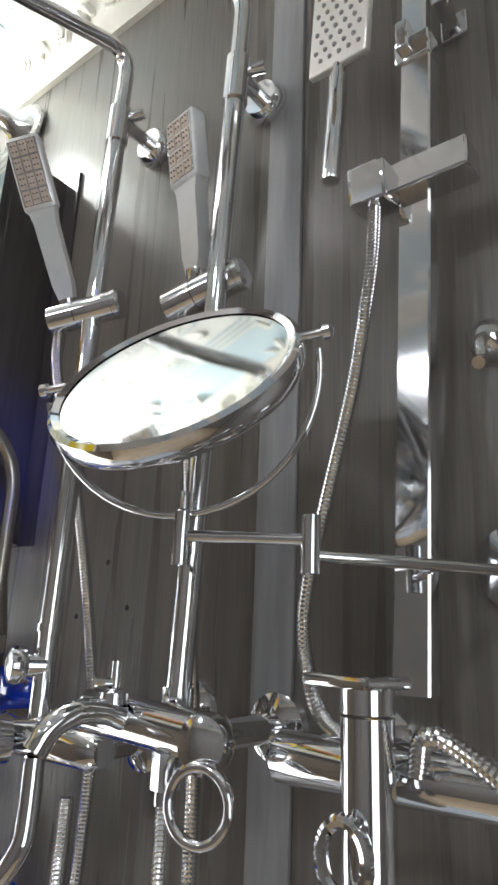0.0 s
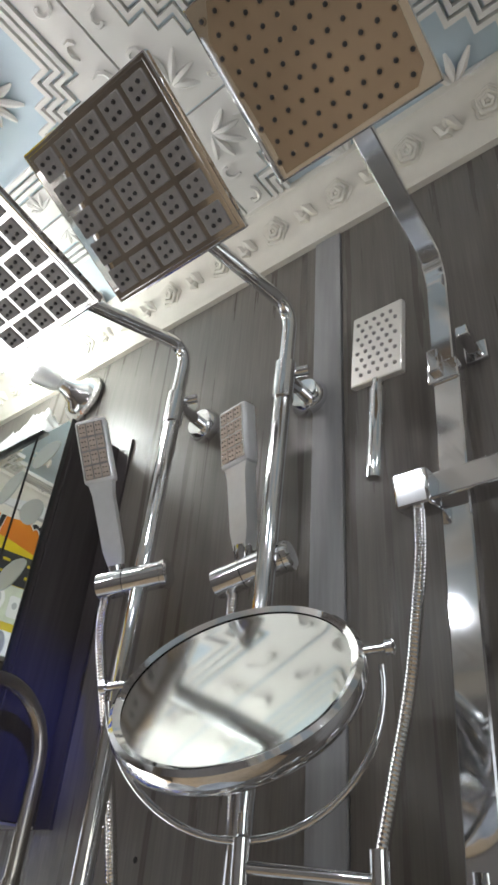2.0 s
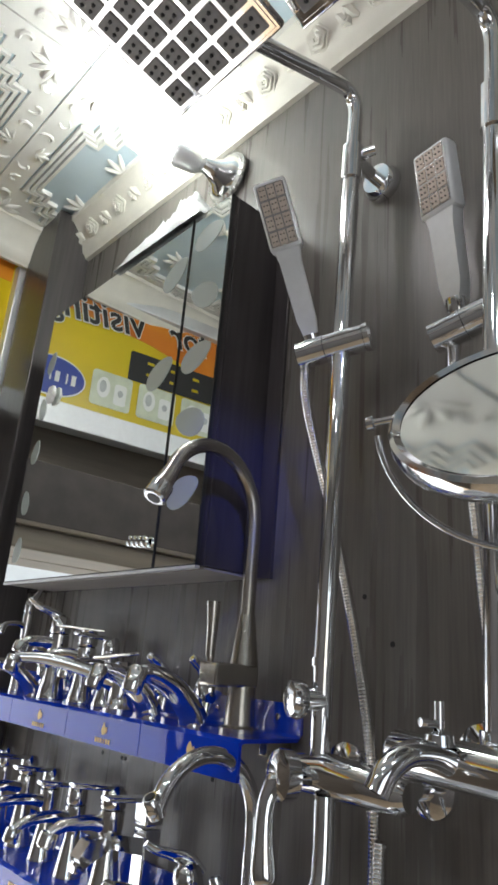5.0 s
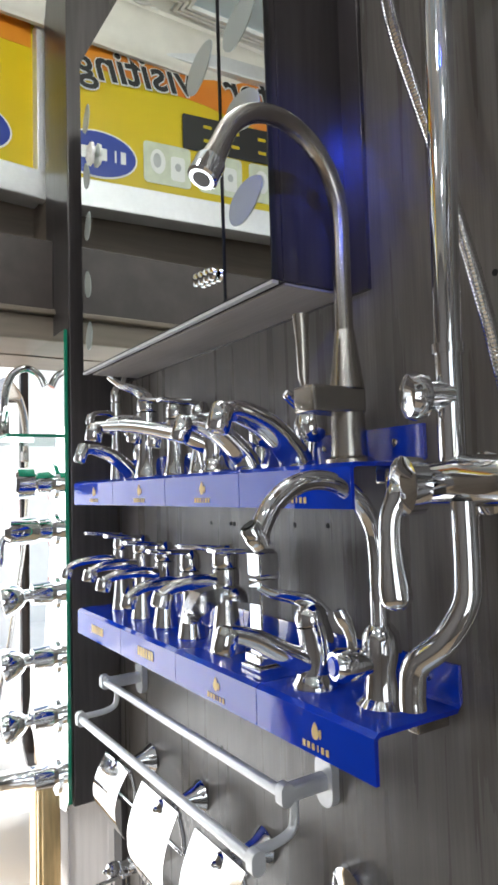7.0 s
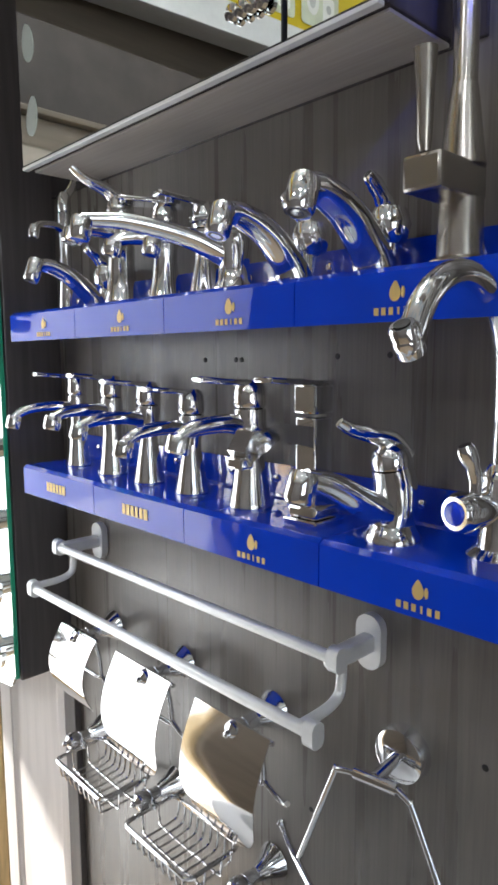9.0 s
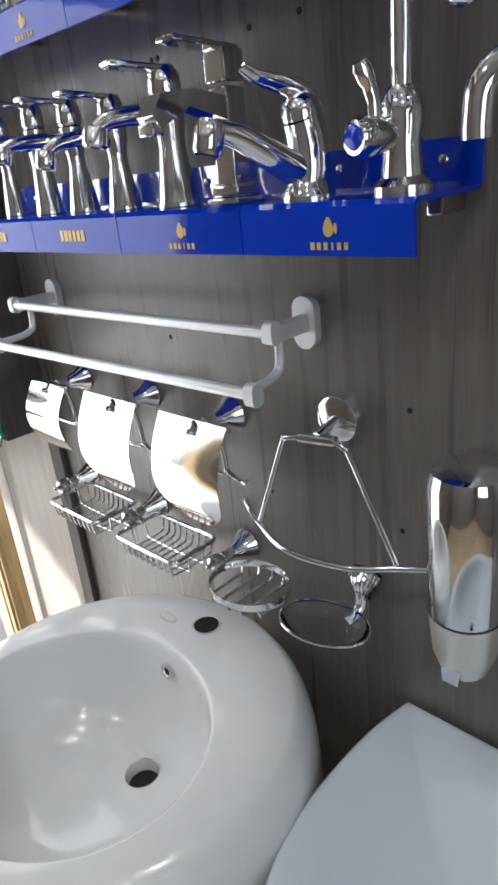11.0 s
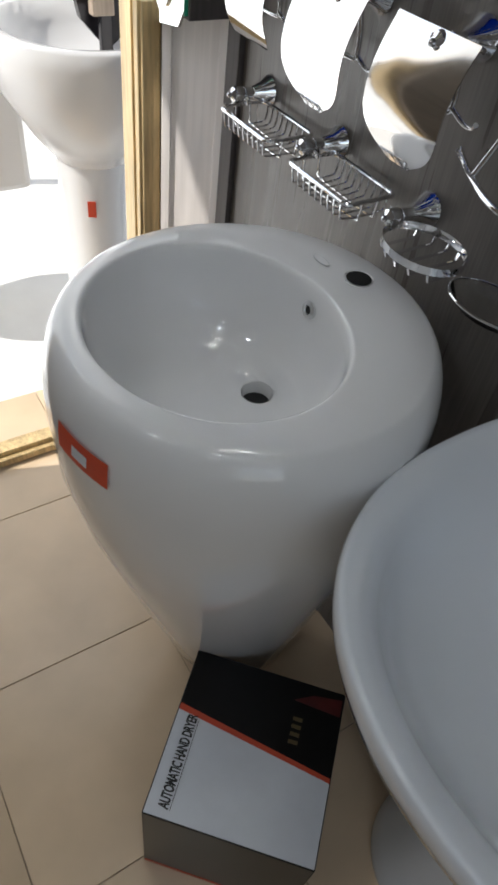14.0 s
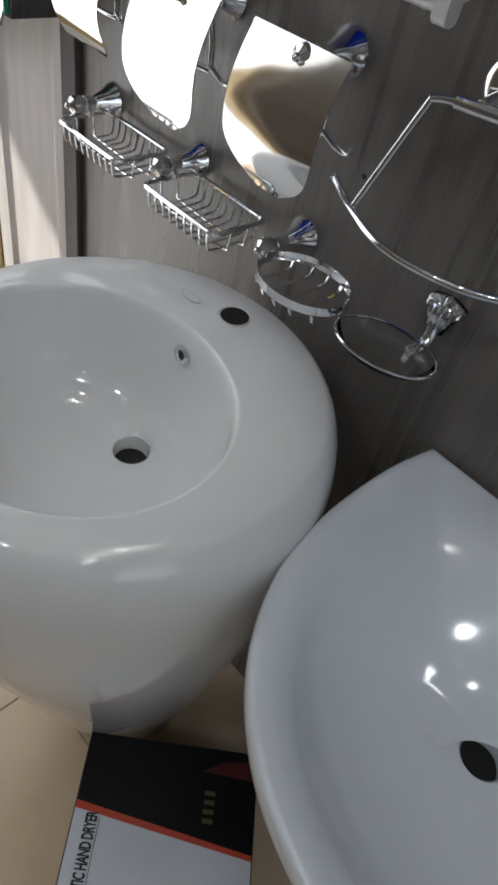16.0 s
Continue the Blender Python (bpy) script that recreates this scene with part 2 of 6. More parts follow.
def part(name, shape, material, parent=None, label="", m=None, sharp=38):
    mats = material if isinstance(material, (list, tuple)) else [material]
    data = shape if isinstance(shape, bpy.types.Mesh) else shape.mesh(name, mats, sharp)
    ob = new(name, data)
    if parent is not None:
        ob.parent = parent
    if m is not None:
        ob.matrix_basis = m
    return tagged(ob, label)


def thing(name, at, label, category, group="", kind="", turn=0.0):
    ob = new(name)
    ob.empty_display_size = 0.02
    ob.matrix_basis = at if isinstance(at, Matrix) else pose(*at, 0, 0, turn)
    return tagged(ob, label, category, group, kind)


def spline(pts, n=8, closed=False):
    P = [Vector(p) for p in pts]
    out = []
    k = len(P)
    for i in range(k if closed else k - 1):
        a = P[(i - 1) % k] if closed or i else P[0] * 2 - P[1]
        b, c = P[i], P[(i + 1) % k]
        d = P[(i + 2) % k] if closed or i + 2 < k else P[-1] * 2 - P[-2]
        for j in range(n):
            t = j / n
            out.append(0.5 * ((2 * b) + (c - a) * t + (2 * a - 5 * b + 4 * c - d) * t * t + (3 * b - a - 3 * c + d) * t ** 3))
    if not closed:
        out.append(P[-1])
    return out


def rounded(w, h, r, n=5):
    out = []
    for cx, cy, a0 in ((w / 2 - r, h / 2 - r, 0), (-w / 2 + r, h / 2 - r, 90), (-w / 2 + r, -h / 2 + r, 180), (w / 2 - r, -h / 2 + r, 270)):
        for k in range(n + 1):
            a = radians(a0 + 90 * k / n)
            out.append((cx + r * math.cos(a), cy + r * math.sin(a)))
    return out


def ellipse(rx, ry, n=28, cx=0, cy=0, rot=0):
    c, s = math.cos(rot), math.sin(rot)
    return [(cx + rx * math.cos(a) * c - ry * math.sin(a) * s, cy + rx * math.cos(a) * s + ry * math.sin(a) * c) for a in (2 * math.pi * k / n for k in range(n))]


def structure(name, shape, material, label, sharp=38):
    ob = part(name, shape, material, None, label, sharp=sharp)
    ob["kind"] = "structure"
    return ob


def hose(pts, r=0.0066, step=0.0017):
    """A ribbed metal hose along a smooth line."""
    line = spline(pts, 40)
    out, acc = [line[0]], 0.0
    for a, b in zip(line, line[1:]):
        d = (b - a).length
        while acc + d >= step:
            a = a + (b - a) * ((step - acc) / max(d, 1e-9))
            out.append(a)
            d, acc = (b - a).length, 0.0
        acc += d
    return Shape().tube(out, [r if i % 2 else r * 0.84 for i in range(len(out))], 10)


# ---- structure ----
WEST, EAST, SOUTH, CEIL = -1.60, 1.60, -2.60, 2.70
structure("floor", Shape().box(((WEST + EAST) / 2, SOUTH / 2, -0.03), (EAST - WEST + 0.2, -SOUTH + 0.2, 0.05)), GROUT, "dark grout bed under beige floor tiles")
structure("wall_north", Shape().box(((-1.5 + EAST) / 2, 0.06, 1.35), (EAST + 1.5 + 0.2, 0.10, 2.7)), DARKBOARD, "wall behind dark grey wood-grain panels")
structure("wall_south", Shape().box((0, SOUTH - 0.05, 1.35), (3.4, 0.10, 2.7)), DIMWALL, "plain taupe wall behind the walk")
# Unseen window opening, added only to hold the east fill lamp.
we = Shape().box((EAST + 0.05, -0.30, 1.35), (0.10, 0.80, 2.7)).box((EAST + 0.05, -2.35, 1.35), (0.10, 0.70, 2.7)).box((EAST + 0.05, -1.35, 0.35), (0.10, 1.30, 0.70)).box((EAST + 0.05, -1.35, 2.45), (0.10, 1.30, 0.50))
structure("wall_east", we, DIMWALL, "plain taupe side wall with an added window opening")
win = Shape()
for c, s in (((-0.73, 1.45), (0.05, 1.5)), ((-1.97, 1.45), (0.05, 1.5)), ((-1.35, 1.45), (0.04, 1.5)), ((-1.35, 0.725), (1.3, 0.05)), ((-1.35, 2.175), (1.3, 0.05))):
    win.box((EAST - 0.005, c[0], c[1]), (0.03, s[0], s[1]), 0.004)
structure("added_window", win, ALU, "aluminium frame of the added window, out of view")


# west wall with the doorway: jamb pier, header over the opening, far pier
DOOR_S, DOOR_N, DOOR_H = -0.78, -0.09, 1.90
west = Shape()
west.box((WEST - 0.06, (SOUTH + DOOR_S) / 2, DOOR_H / 2), (0.12, DOOR_S - SOUTH, DOOR_H))
west.box((WEST - 0.06, (SOUTH - 1.75) / 2, (DOOR_H + 2.7) / 2), (0.12, -1.75 - SOUTH, 2.7 - DOOR_H))
west.box((WEST - 0.185, (DOOR_S + DOOR_N) / 2, (DOOR_H + 2.7) / 2), (0.15, DOOR_N - DOOR_S, 2.7 - DOOR_H))
west.box((WEST - 0.185, (-1.80 + DOOR_S) / 2, (DOOR_H + 2.7) / 2), (0.15, DOOR_S + 1.80, 2.7 - DOOR_H))
west.box((WEST - 0.185, DOOR_N / 2 + 0.03, (DOOR_H + 2.7) / 2), (0.149, -DOOR_N + 0.06, 2.7 - DOOR_H))
west.box((WEST - 0.06, DOOR_N / 2 + 0.03, 1.35), (0.12, -DOOR_N + 0.05, 2.7))
structure("wall_west", west, HEADER, "brown header wall round the bright doorway")
structure("shutter_box", Shape().box((WEST - 0.035, -0.92, 2.035), (0.19, 1.66, 0.145), 0.004), SHUTTER, "dark brown shutter box over the doorway")
structure("shutter_rail", Shape().box((WEST - 0.02, -0.92, 1.925), (0.16, 1.66, 0.05), 0.004).box((WEST - 0.015, -0.92, 1.9565), (0.18, 1.66, 0.011), 0.003), HEADER, "brown grooved rail under the shutter box")
SPLAY = Matrix.Translation((-1.452, -0.004, 0)) @ pose(0, 0, 0, 0, 0, 41)  # x runs back along the panel, -y faces the room
jamb = structure("door_jamb", Shape().box(SPLAY @ Vector((-0.062, 0.017, 0.515)), (0.124, 0.034, 1.03), 0.003, pose(0, 0, 0, 0, 0, 41)), PALEWOOD, "pale pinkish wood door jamb panel")
for xx, w in ((-0.010, 0.022), (-0.113, 0.018)):
    part("edge_strip", Shape().box(SPLAY @ Vector((xx, -0.003, 0.515)), (w, 0.006, 1.03), 0.002, pose(0, 0, 0, 0, 0, 41)), PALEWOOD, jamb)
structure("trim_corner", Shape().box((-1.444, -0.007, 0.515), (0.054, 0.012, 1.03), 0.002), DARKBOARD, "dark corner trim beside the pale jamb")
structure("pillar", Shape().box((-1.515, -0.046, 1.865), (0.15, 0.092, 1.67), 0.003), DARKBOARD, "dark grey boxed pillar above the pale jamb")
gold = Shape()
gold.box((-1.600, -0.100, 0.515), (0.092, 0.036, 1.03), 0.003).box((-1.566, -0.120, 0.515), (0.014, 0.008, 1.03), 0.002).box((-1.612, -0.1195, 0.515), (0.046, 0.005, 1.03), 0.002)
gold.box((-1.655, -0.765, 0.95), (0.05, 0.03, 1.9), 0.004)
gold.box((-1.66, -0.435, 0.016), (0.07, 0.62, 0.022), 0.004).box((-1.655, -0.435, 0.034), (0.03, 0.62, 0.016), 0.003)
structure("door_frame", gold, GOLDWOOD, "golden brown grooved door frame with a sill")

# outside the doorway
structure("ground", Shape().box((0, 0, -0.06), (120, 120, 0.06)), OUTWALL, "pale tiled ground outside the doorway")
# Invented white backdrops: they whiten the doorway view and hide the sky.
structure("outside_backdrop", Shape().box((-9.4, 1.2, 3.1), (15.4, 0.1, 6.4)), OUTWALL, "added sunlit white backdrop wall outside")
structure("outside_backdrop_west", Shape().box((-9.0, -7.0, 3.1), (0.1, 16.3, 6.4)), OUTWALL, "added white wall, keeps the sky out of reflections")
roof = Shape().box((-0.02, -1.3, 2.78), (3.5, 3.0, 0.10))
structure("roof_slab", roof, PLASTER, "plain slab over the ceiling")


# ---- ceiling with moulded tiles ----
ceil = Shape().box((0, SOUTH / 2, CEIL + 0.012), (3.3, -SOUTH + 0.1, 0.02))
TS = 0.56


def stepped(h, notch):
    """A square outline whose corners are cut by three steps."""
    pts = []
    q = [(h, h - 3 * notch), (h - notch, h - 3 * notch), (h - notch, h - 2 * notch), (h - 2 * notch, h - 2 * notch), (h - 2 * notch, h - notch), (h - 3 * notch, h - notch), (h - 3 * notch, h)]
    for k in range(4):
        c, s = round(math.cos(k * math.pi / 2)), round(math.sin(k * math.pi / 2))
        pts += [(c * x - s * y, s * x + c * y) for x, y in q]
    return pts


def ring(sh, outer, inner, cx, cy, z0, z1, slot):
    n = len(outer)
    vs = []
    for pts, z in ((outer, z0), (outer, z1), (inner, z1), (inner, z0)):
        vs += [(cx + x, cy + y, z) for x, y in pts]
    fs = []
    for j in range(3):
        fs += [(j * n + i, j * n + (i + 1) % n, (j + 1) * n + (i + 1) % n, (j + 1) * n + i) for i in range(n)]
    sh.add(vs, fs, slot)


def leaf(sh, x, y, ang, size, z, slot):
    """A moulded acanthus spray of five curled fronds below the ceiling."""
    for k in range(-2, 3):
        a = ang + k * 0.5
        ln = size * (1.0 - 0.11 * abs(k))
        pts = [(x + ln * t * math.cos(a + 0.25 * k * t * 0.5), y + ln * t * math.sin(a + 0.25 * k * t * 0.5), z - 0.004 * math.sin(t * 3.0)) for t in (0.08, 0.3, 0.55, 0.8, 1.0)]
        sh.tube(pts, [size * 0.04, size * 0.10, size * 0.12, size * 0.09, size * 0.04], 6, slot)


cx0, cy0 = -0.74, -0.53
for i in range(-2, 4):
    for j in range(-4, 2):
        cx, cy = cx0 + i * TS, cy0 + j * TS
        if not (-1.65 < cx < 1.6 and -2.7 < cy < 0.2):
            continue
        h = TS / 2 - 0.002
        near = cx < 0.3 and cy > -1.4
        ring(ceil, stepped(h, 0.0001), stepped(h - 0.05, 0.028), cx, cy, CEIL + 0.002, CEIL - 0.006, 1)
        for d in (0.056, 0.068, 0.080):
            ring(ceil, stepped(h - d, 0.028), stepped(h - d - 0.007, 0.028), cx, cy, CEIL + 0.002, CEIL - 0.009, 1)
        if near:
            for k in range(4):
                a = math.pi / 4 + k * math.pi / 2
                leaf(ceil, cx + 0.335 * math.cos(a), cy + 0.335 * math.sin(a), a + math.pi, 0.055, CEIL - 0.004, 1)
                leaf(ceil, cx + 0.12 * math.cos(a), cy + 0.12 * math.sin(a), a, 0.055, CEIL - 0.002, 1)
                b = k * math.pi / 2
                leaf(ceil, cx + 0.255 * math.cos(b), cy + 0.255 * math.sin(b), b + math.pi, 0.034, CEIL - 0.005, 1)
                for s in (-1, 1):
                    for q, off in enumerate((0.055, 0.115, 0.175)):
                        sx_, sy_ = 0.252 * math.cos(b) - s * off * math.sin(b), 0.252 * math.sin(b) + s * off * math.cos(b)
                        ceil.tube([(cx + sx_ + (0.019 - 0.0045 * t) * math.cos(s * t * 1.1 + b + q * 2), cy + sy_ + (0.019 - 0.0045 * t) * math.sin(s * t * 1.1 + b + q * 2), CEIL - 0.007) for t in (0, 0.6, 1.2, 1.8, 2.4, 3.0, 3.6)], [0.002, 0.0035, 0.004, 0.004, 0.004, 0.0035, 0.003], 5, 1)
structure("ceiling", ceil, [CEIL_BLUE, PLASTER], "white and pale blue moulded ceiling tiles", 40)

# cornice with roses
COR = [(0.0, 2.600), (-0.010, 2.600), (-0.014, 2.608), (-0.020, 2.612), (-0.024, 2.63), (-0.034, 2.655), (-0.050, 2.675), (-0.056, 2.682), (-0.062, 2.684), (-0.064, 2.70), (0.0, 2.70)]
corn = Shape()


def run(sh, p0, p1, side):
    vs = [(p[0] + side[0] * -o, p[1] + side[1] * -o, z) for p in (p0, p1) for o, z in COR]
    n = len(COR)
    sh.add(vs, [(i, (i + 1) % n, n + (i + 1) % n, n + i) for i in range(n)] + [tuple(range(n)), tuple(range(n, 2 * n))])


run(corn, (-1.60, 0.0), (EAST, 0.0), (0, -1))
run(corn, (-1.60, 0.0), (-1.60, SOUTH), (1, 0))
run(corn, (-1.60, SOUTH), (EAST, SOUTH), (0, 1))
run(corn, (EAST, SOUTH), (EAST, 0.0), (-1, 0))
for k in range(30):
    x = -1.5 + k * 0.06
    m = pose(x, -0.033, 2.648, 125, 0, 0)
    if k % 2 == 0:
        for r, hgt in ((0.020, 0.001), (0.0135, 0.005), (0.007, 0.008)):
            corn.tube([m @ Vector((r * math.cos(a) * (1 + 0.12 * math.cos(5 * a)), r * math.sin(a) * (1 + 0.12 * math.cos(5 * a)), hgt)) for a in (2 * math.pi * q / 20 for q in range(20))], 0.0034, 5, closed=True)
        corn.lathe([(0.0035, 0), (0.003, 0.007), (0.001, 0.008)], m @ Vector((0, 0, 0.002)), m.to_3x3() @ Vector((0, 0, 1)), 6)
    else:
        for sgn in (-1, 1):
            pts = [m @ Vector((sgn * 0.022 * t - 0.004 * sgn, 0.011 * math.sin(sgn * t * 5), 0.002 * math.sin(t * 3))) for t in (0, 0.25, 0.5, 0.75, 1.0)]
            corn.tube(pts, [0.003, 0.0075, 0.008, 0.006, 0.003], 6)
structure("cornice", corn, CORNICE, "cream plaster cornice with moulded roses", 50)

# ---- sign over the doorway ----
sign = thing("shop_sign", pose(WEST - 0.040, -0.06, 2.222, 0, 0, 6), "printed yellow and orange shop sign in an aluminium frame", "sign")
SW, SH = 1.80, 0.44
S2 = Matrix(((0, 0, 1, 0), (1, 0, 0, -SW), (0, 1, 0, 0), (0, 0, 0, 1)))  # x along the sign, y up, z out of it


def flat(sh, pts, z, slot=0):
    sh.prism(pts, z, z + 0.0008, S2, slot)


fr = Shape()
for c, s in (((SW / 2, 0.032), (SW, 0.064)), ((SW / 2, SH - 0.02), (SW, 0.04)), ((0.025, SH / 2), (0.05, SH - 0.1)), ((SW - 0.023, SH / 2), (0.046, SH - 0.1))):
    fr.box(S2 @ Vector((c[0], c[1], 0.012)), (0.03, s[0], s[1]), 0.003)
part("backing", Shape().box(S2 @ Vector((SW / 2, SH / 2 + 0.003, -0.031)), (0.062, SW - 0.04, SH - 0.02), 0.002), ALU, sign, "shallow sign box")
part("frame", fr, ALU, sign, "brushed aluminium frame")
sh = Shape()
flat(sh, [(0.04, 0.045), (SW - 0.04, 0.045), (SW - 0.04, SH - 0.03), (0.04, SH - 0.03)], 0.002, 0)
part("panel", sh, YELLOW, sign, "yellow printed panel")
sh = Shape()
flat(sh, [(0.05, 0.22)] + [(0.05 + 1.25 * t, 0.24 + 0.05 * math.sin(1.2 + 3.2 * t) + 0.06 * t * t) for t in (0.2, 0.4, 0.6, 0.8)] + [(1.35, 0.315), (1.55, 0.335), (SW - 0.05, 0.345)] + [(SW - 0.05, SH - 0.035), (0.05, SH - 0.035)], 0.0032)
part("orange_field", sh, ORANGE, sign, "orange printed field")
sh = Shape()
flat(sh, ellipse(0.092, 0.056, 32, SW - 0.184, 0.135), 0.0045, 0)
flat(sh, ellipse(0.088, 0.052, 32, SW - 0.184, 0.135), 0.0055, 1)
for k, w in enumerate((0.012, 0.004, 0.012, 0.004, 0.014, 0.004)):
    flat(sh, [(SW - 0.248 + k * 0.022 + px, 0.135 + py) for px, py in ((0, -0.014), (w, -0.014), (w, 0.014), (0, 0.014))], 0.0065, 0)
part("oval_badge", sh, [WHITEINK, BLUEINK], sign, "blue oval badge with white bars")
sh = Shape()
for k in range(5):
    x0 = SW - 0.350 - k * 0.138
    flat(sh, [(x0 + a, 0.142 + b) for a, b in rounded(0.118, 0.100, 0.010, 3)], 0.0045, 0)
    flat(sh, ellipse(0.019, 0.030, 16, x0 + 0.024, 0.146), 0.0055, 1)
    flat(sh, ellipse(0.010, 0.018, 14, x0 + 0.026, 0.148), 0.0060, 2)
    flat(sh, [(x0 - 0.026 + a, 0.136 + b) for a, b in rounded(0.036, 0.060, 0.008, 3)], 0.0055, 1)
    flat(sh, ellipse(0.008, 0.010, 12, x0 - 0.026, 0.140), 0.0060, 2)
part("product_picture", sh, [PICTINK, WHITEINK, GREYINK], sign, "grey product pictures")
sh = Shape()
flat(sh, [(SW - 0.630 + a, 0.240 + b - 0.02 * a) for a, b in rounded(0.48, 0.088, 0.005, 3)], 0.0062, 0)
for k in range(6):
    flat(sh, [(SW - 0.830 + k * 0.075 + a, 0.257 + b) for a, b in rounded(0.022, 0.008, 0.002, 2)], 0.0072, 1)
    flat(sh, [(SW - 0.830 + k * 0.075 + a, 0.222 + b) for a, b in rounded(0.022, 0.008, 0.002, 2)], 0.0072, 1)
part("socket_picture", sh, [INK, YELLOW], sign, "black socket strip picture")


def lettering(text, size, m, material, parent, label, extrude=0.0004, offset=0.0, shear=0.0, spacing=1.0):
    c = bpy.data.curves.new("lettering", "FONT")
    c.body, c.size, c.extrude, c.offset, c.shear, c.space_character = text, size, extrude, offset, shear, spacing
    c.resolution_u = 3
    c.materials.append(material)
    ob = new("lettering", c)
    ob.parent = parent
    ob.matrix_basis = m
    return tagged(ob, label)


for z, o, ma in ((0.0085, 0.0042, WHITEINK), (0.0105, 0.0015, INK)):
    for word, size, x, y, turn in (("visiting", 0.108, SW - 0.138, 0.306, -4), ("for", 0.108, SW - 0.510, 0.335, -3), ("You", 0.112, SW - 0.700, 0.330, 0), ("Thank", 0.108, SW - 0.930, 0.325, 2)):
        ob = lettering(word, size, S2 @ pose(x, y, z, 0, 0, turn) @ Matrix.Diagonal((0.98, 1, 1, 1)), ma, sign, "black words with a white outline", 0.0003, o, 0.2)
        ob.data.align_x = "RIGHT"

# ---- mirror cabinet ----
structure("backing_board", Shape().box((-1.088, -0.0015, 2.080), (0.732, 0.007, 0.568), 0.001), CABINET, "dark glossy backing board behind the mirror cabinet")
CX0, CX1, CZ0, CZ1, CF = -1.325, -0.752, 1.80, 2.355, -0.104
cab = thing("mirror_cabinet", pose(CX1, 0, CZ0), "dark wall cabinet with leaf-patterned mirror doors", "cabinet")
cw, ch = CX1 - CX0, CZ1 - CZ0
part("body", Shape().box((-cw / 2, -0.046, ch / 2), (cw, 0.090, ch), 0.002), CABINET, cab, "glossy dark laminate carcass")
split = -0.092
for name, a, b in (("wide_mirror_door", -cw, split - 0.002), ("narrow_mirror_door", split + 0.002, 0.0)):
    door = part(name, Shape().box(((a + b) / 2, -0.0955, ch / 2), (b - a, 0.008, ch), 0.001), CABINET, cab, "mirror door on a dark backing")
    part("mirror_glass", Shape().box(((a + b) / 2, -0.102, ch / 2), (b - a - 0.002, 0.004, ch - 0.002)), MIRROR, door, "mirror glass")
    part("glass_edge", Shape().box((b - 0.0008, -0.1015, ch / 2), (0.0016, 0.0062, ch)).box(((a + b) / 2, -0.1015, 0.0008), (b - a, 0.0062, 0.0016)), INK, door, "thin edge of the glass")
part("underside", Shape().box((-cw / 2, -0.046, -0.002), (cw - 0.004, 0.084, 0.003), 0.0006), UNDERSIDE, cab, "grey laminate underside, paled for bounce light")
part("bottom_rail", Shape().box((-cw / 2, -0.101, -0.002), (cw, 0.008, 0.004), 0.0008), ALU, cab, "bright aluminium bottom rail")
FRONT = Matrix(((1, 0, 0, 0), (0, 0, -1, 0), (0, 1, 0, 0), (0, 0, 0, 1)))  # x right, y up, z towards the room
leaves = ((-0.045, 0.505, 0.2), (-0.048, 0.40, 2.7), (-0.045, 0.30, 0.3), (-0.05, 0.20, 2.8), (-0.042, 0.10, 0.3), (-0.125, 0.47, 0.6), (-0.135, 0.30, 0.5), (-0.54, 0.44, 1.2), (-0.545, 0.34, 1.8), (-0.54, 0.25, 1.3), (-0.545, 0.15, 1.8), (-0.54, 0.06, 1.4))
for x, z, a in leaves:
    w = 0.02 if x > -0.2 else 0.014
    part("leaf_decal", Shape().prism([(w * 1.9 * math.cos(t) * (1 if math.cos(t) < 0 else 0.8), w * math.sin(t) * (1 - 0.25 * math.cos(t))) for t in (2 * math.pi * q / 20 for q in range(20))], 0, 0.0006, Matrix.Translation((x, -0.1042, z)) @ FRONT @ pose(0, 0, 0, 0, 0, math.degrees(a))), DECAL, cab)
FX, FZ = -0.505, 0.357
kn = Shape()
for k in range(6):
    a = k * math.pi / 3
    kn.lathe([(0.001, 0), (0.009, 0.003), (0.008, 0.008), (0.001, 0.010)], (FX + 0.009 * math.cos(a), -0.105, FZ + 0.011 * math.sin(a)), (0, -1, 0), 10)
part("flower_knob", kn, WHITEINK, cab, "white flower-shaped knob")
cr = Shape()
for k in range(4):
    cr.lathe([(0.002, 0), (0.0075, 0.002), (0.0075, 0.006), (0.002, 0.008)], (-0.150 + 0.012 * k, -0.105, 0.041 - 0.001 * k), (0, -1, 0), 10)
part("crystal_knob", cr, CHROME, cab, "small faceted chrome knob")

# crumpled film bag on the cabinet
bag = Shape()
rng = random.Random(5)
nx, ny = 48, 22
vs = []
for i in range(nx):
    for j in range(ny):
        u, v = i / (nx - 1), j / (ny - 1)
        fold = 0.62 + 0.20 * math.sin(8.5 * u + 4 * v) + 0.30 * (1 - abs(math.sin(7.3 * u - 5.1 * v + 0.6))) ** 2 + 0.16 * (1 - abs(math.sin(16 * u + 9 * v))) ** 2
        hgt = 0.105 * math.sin(math.pi * v) ** 0.6 * math.sin(math.pi * u) ** 0.6 * fold if 0 < u < 1 and 0 < v < 1 else 0.001
        vs.append((-0.33 + 0.26 * u + 0.002 * rng.random(), -0.112 + 0.085 * v, hgt))
bag.add(vs, [(i * ny + j, (i + 1) * ny + j, (i + 1) * ny + j + 1, i * ny + j + 1) for i in range(nx - 1) for j in range(ny - 1)])
bg_ob = thing("film_bag", pose(CX1, 0, CZ1), "crumpled white plastic film on the mirror cabinet", "plastic bag")
part("film", bag, PLASTIC, bg_ob, sharp=180)

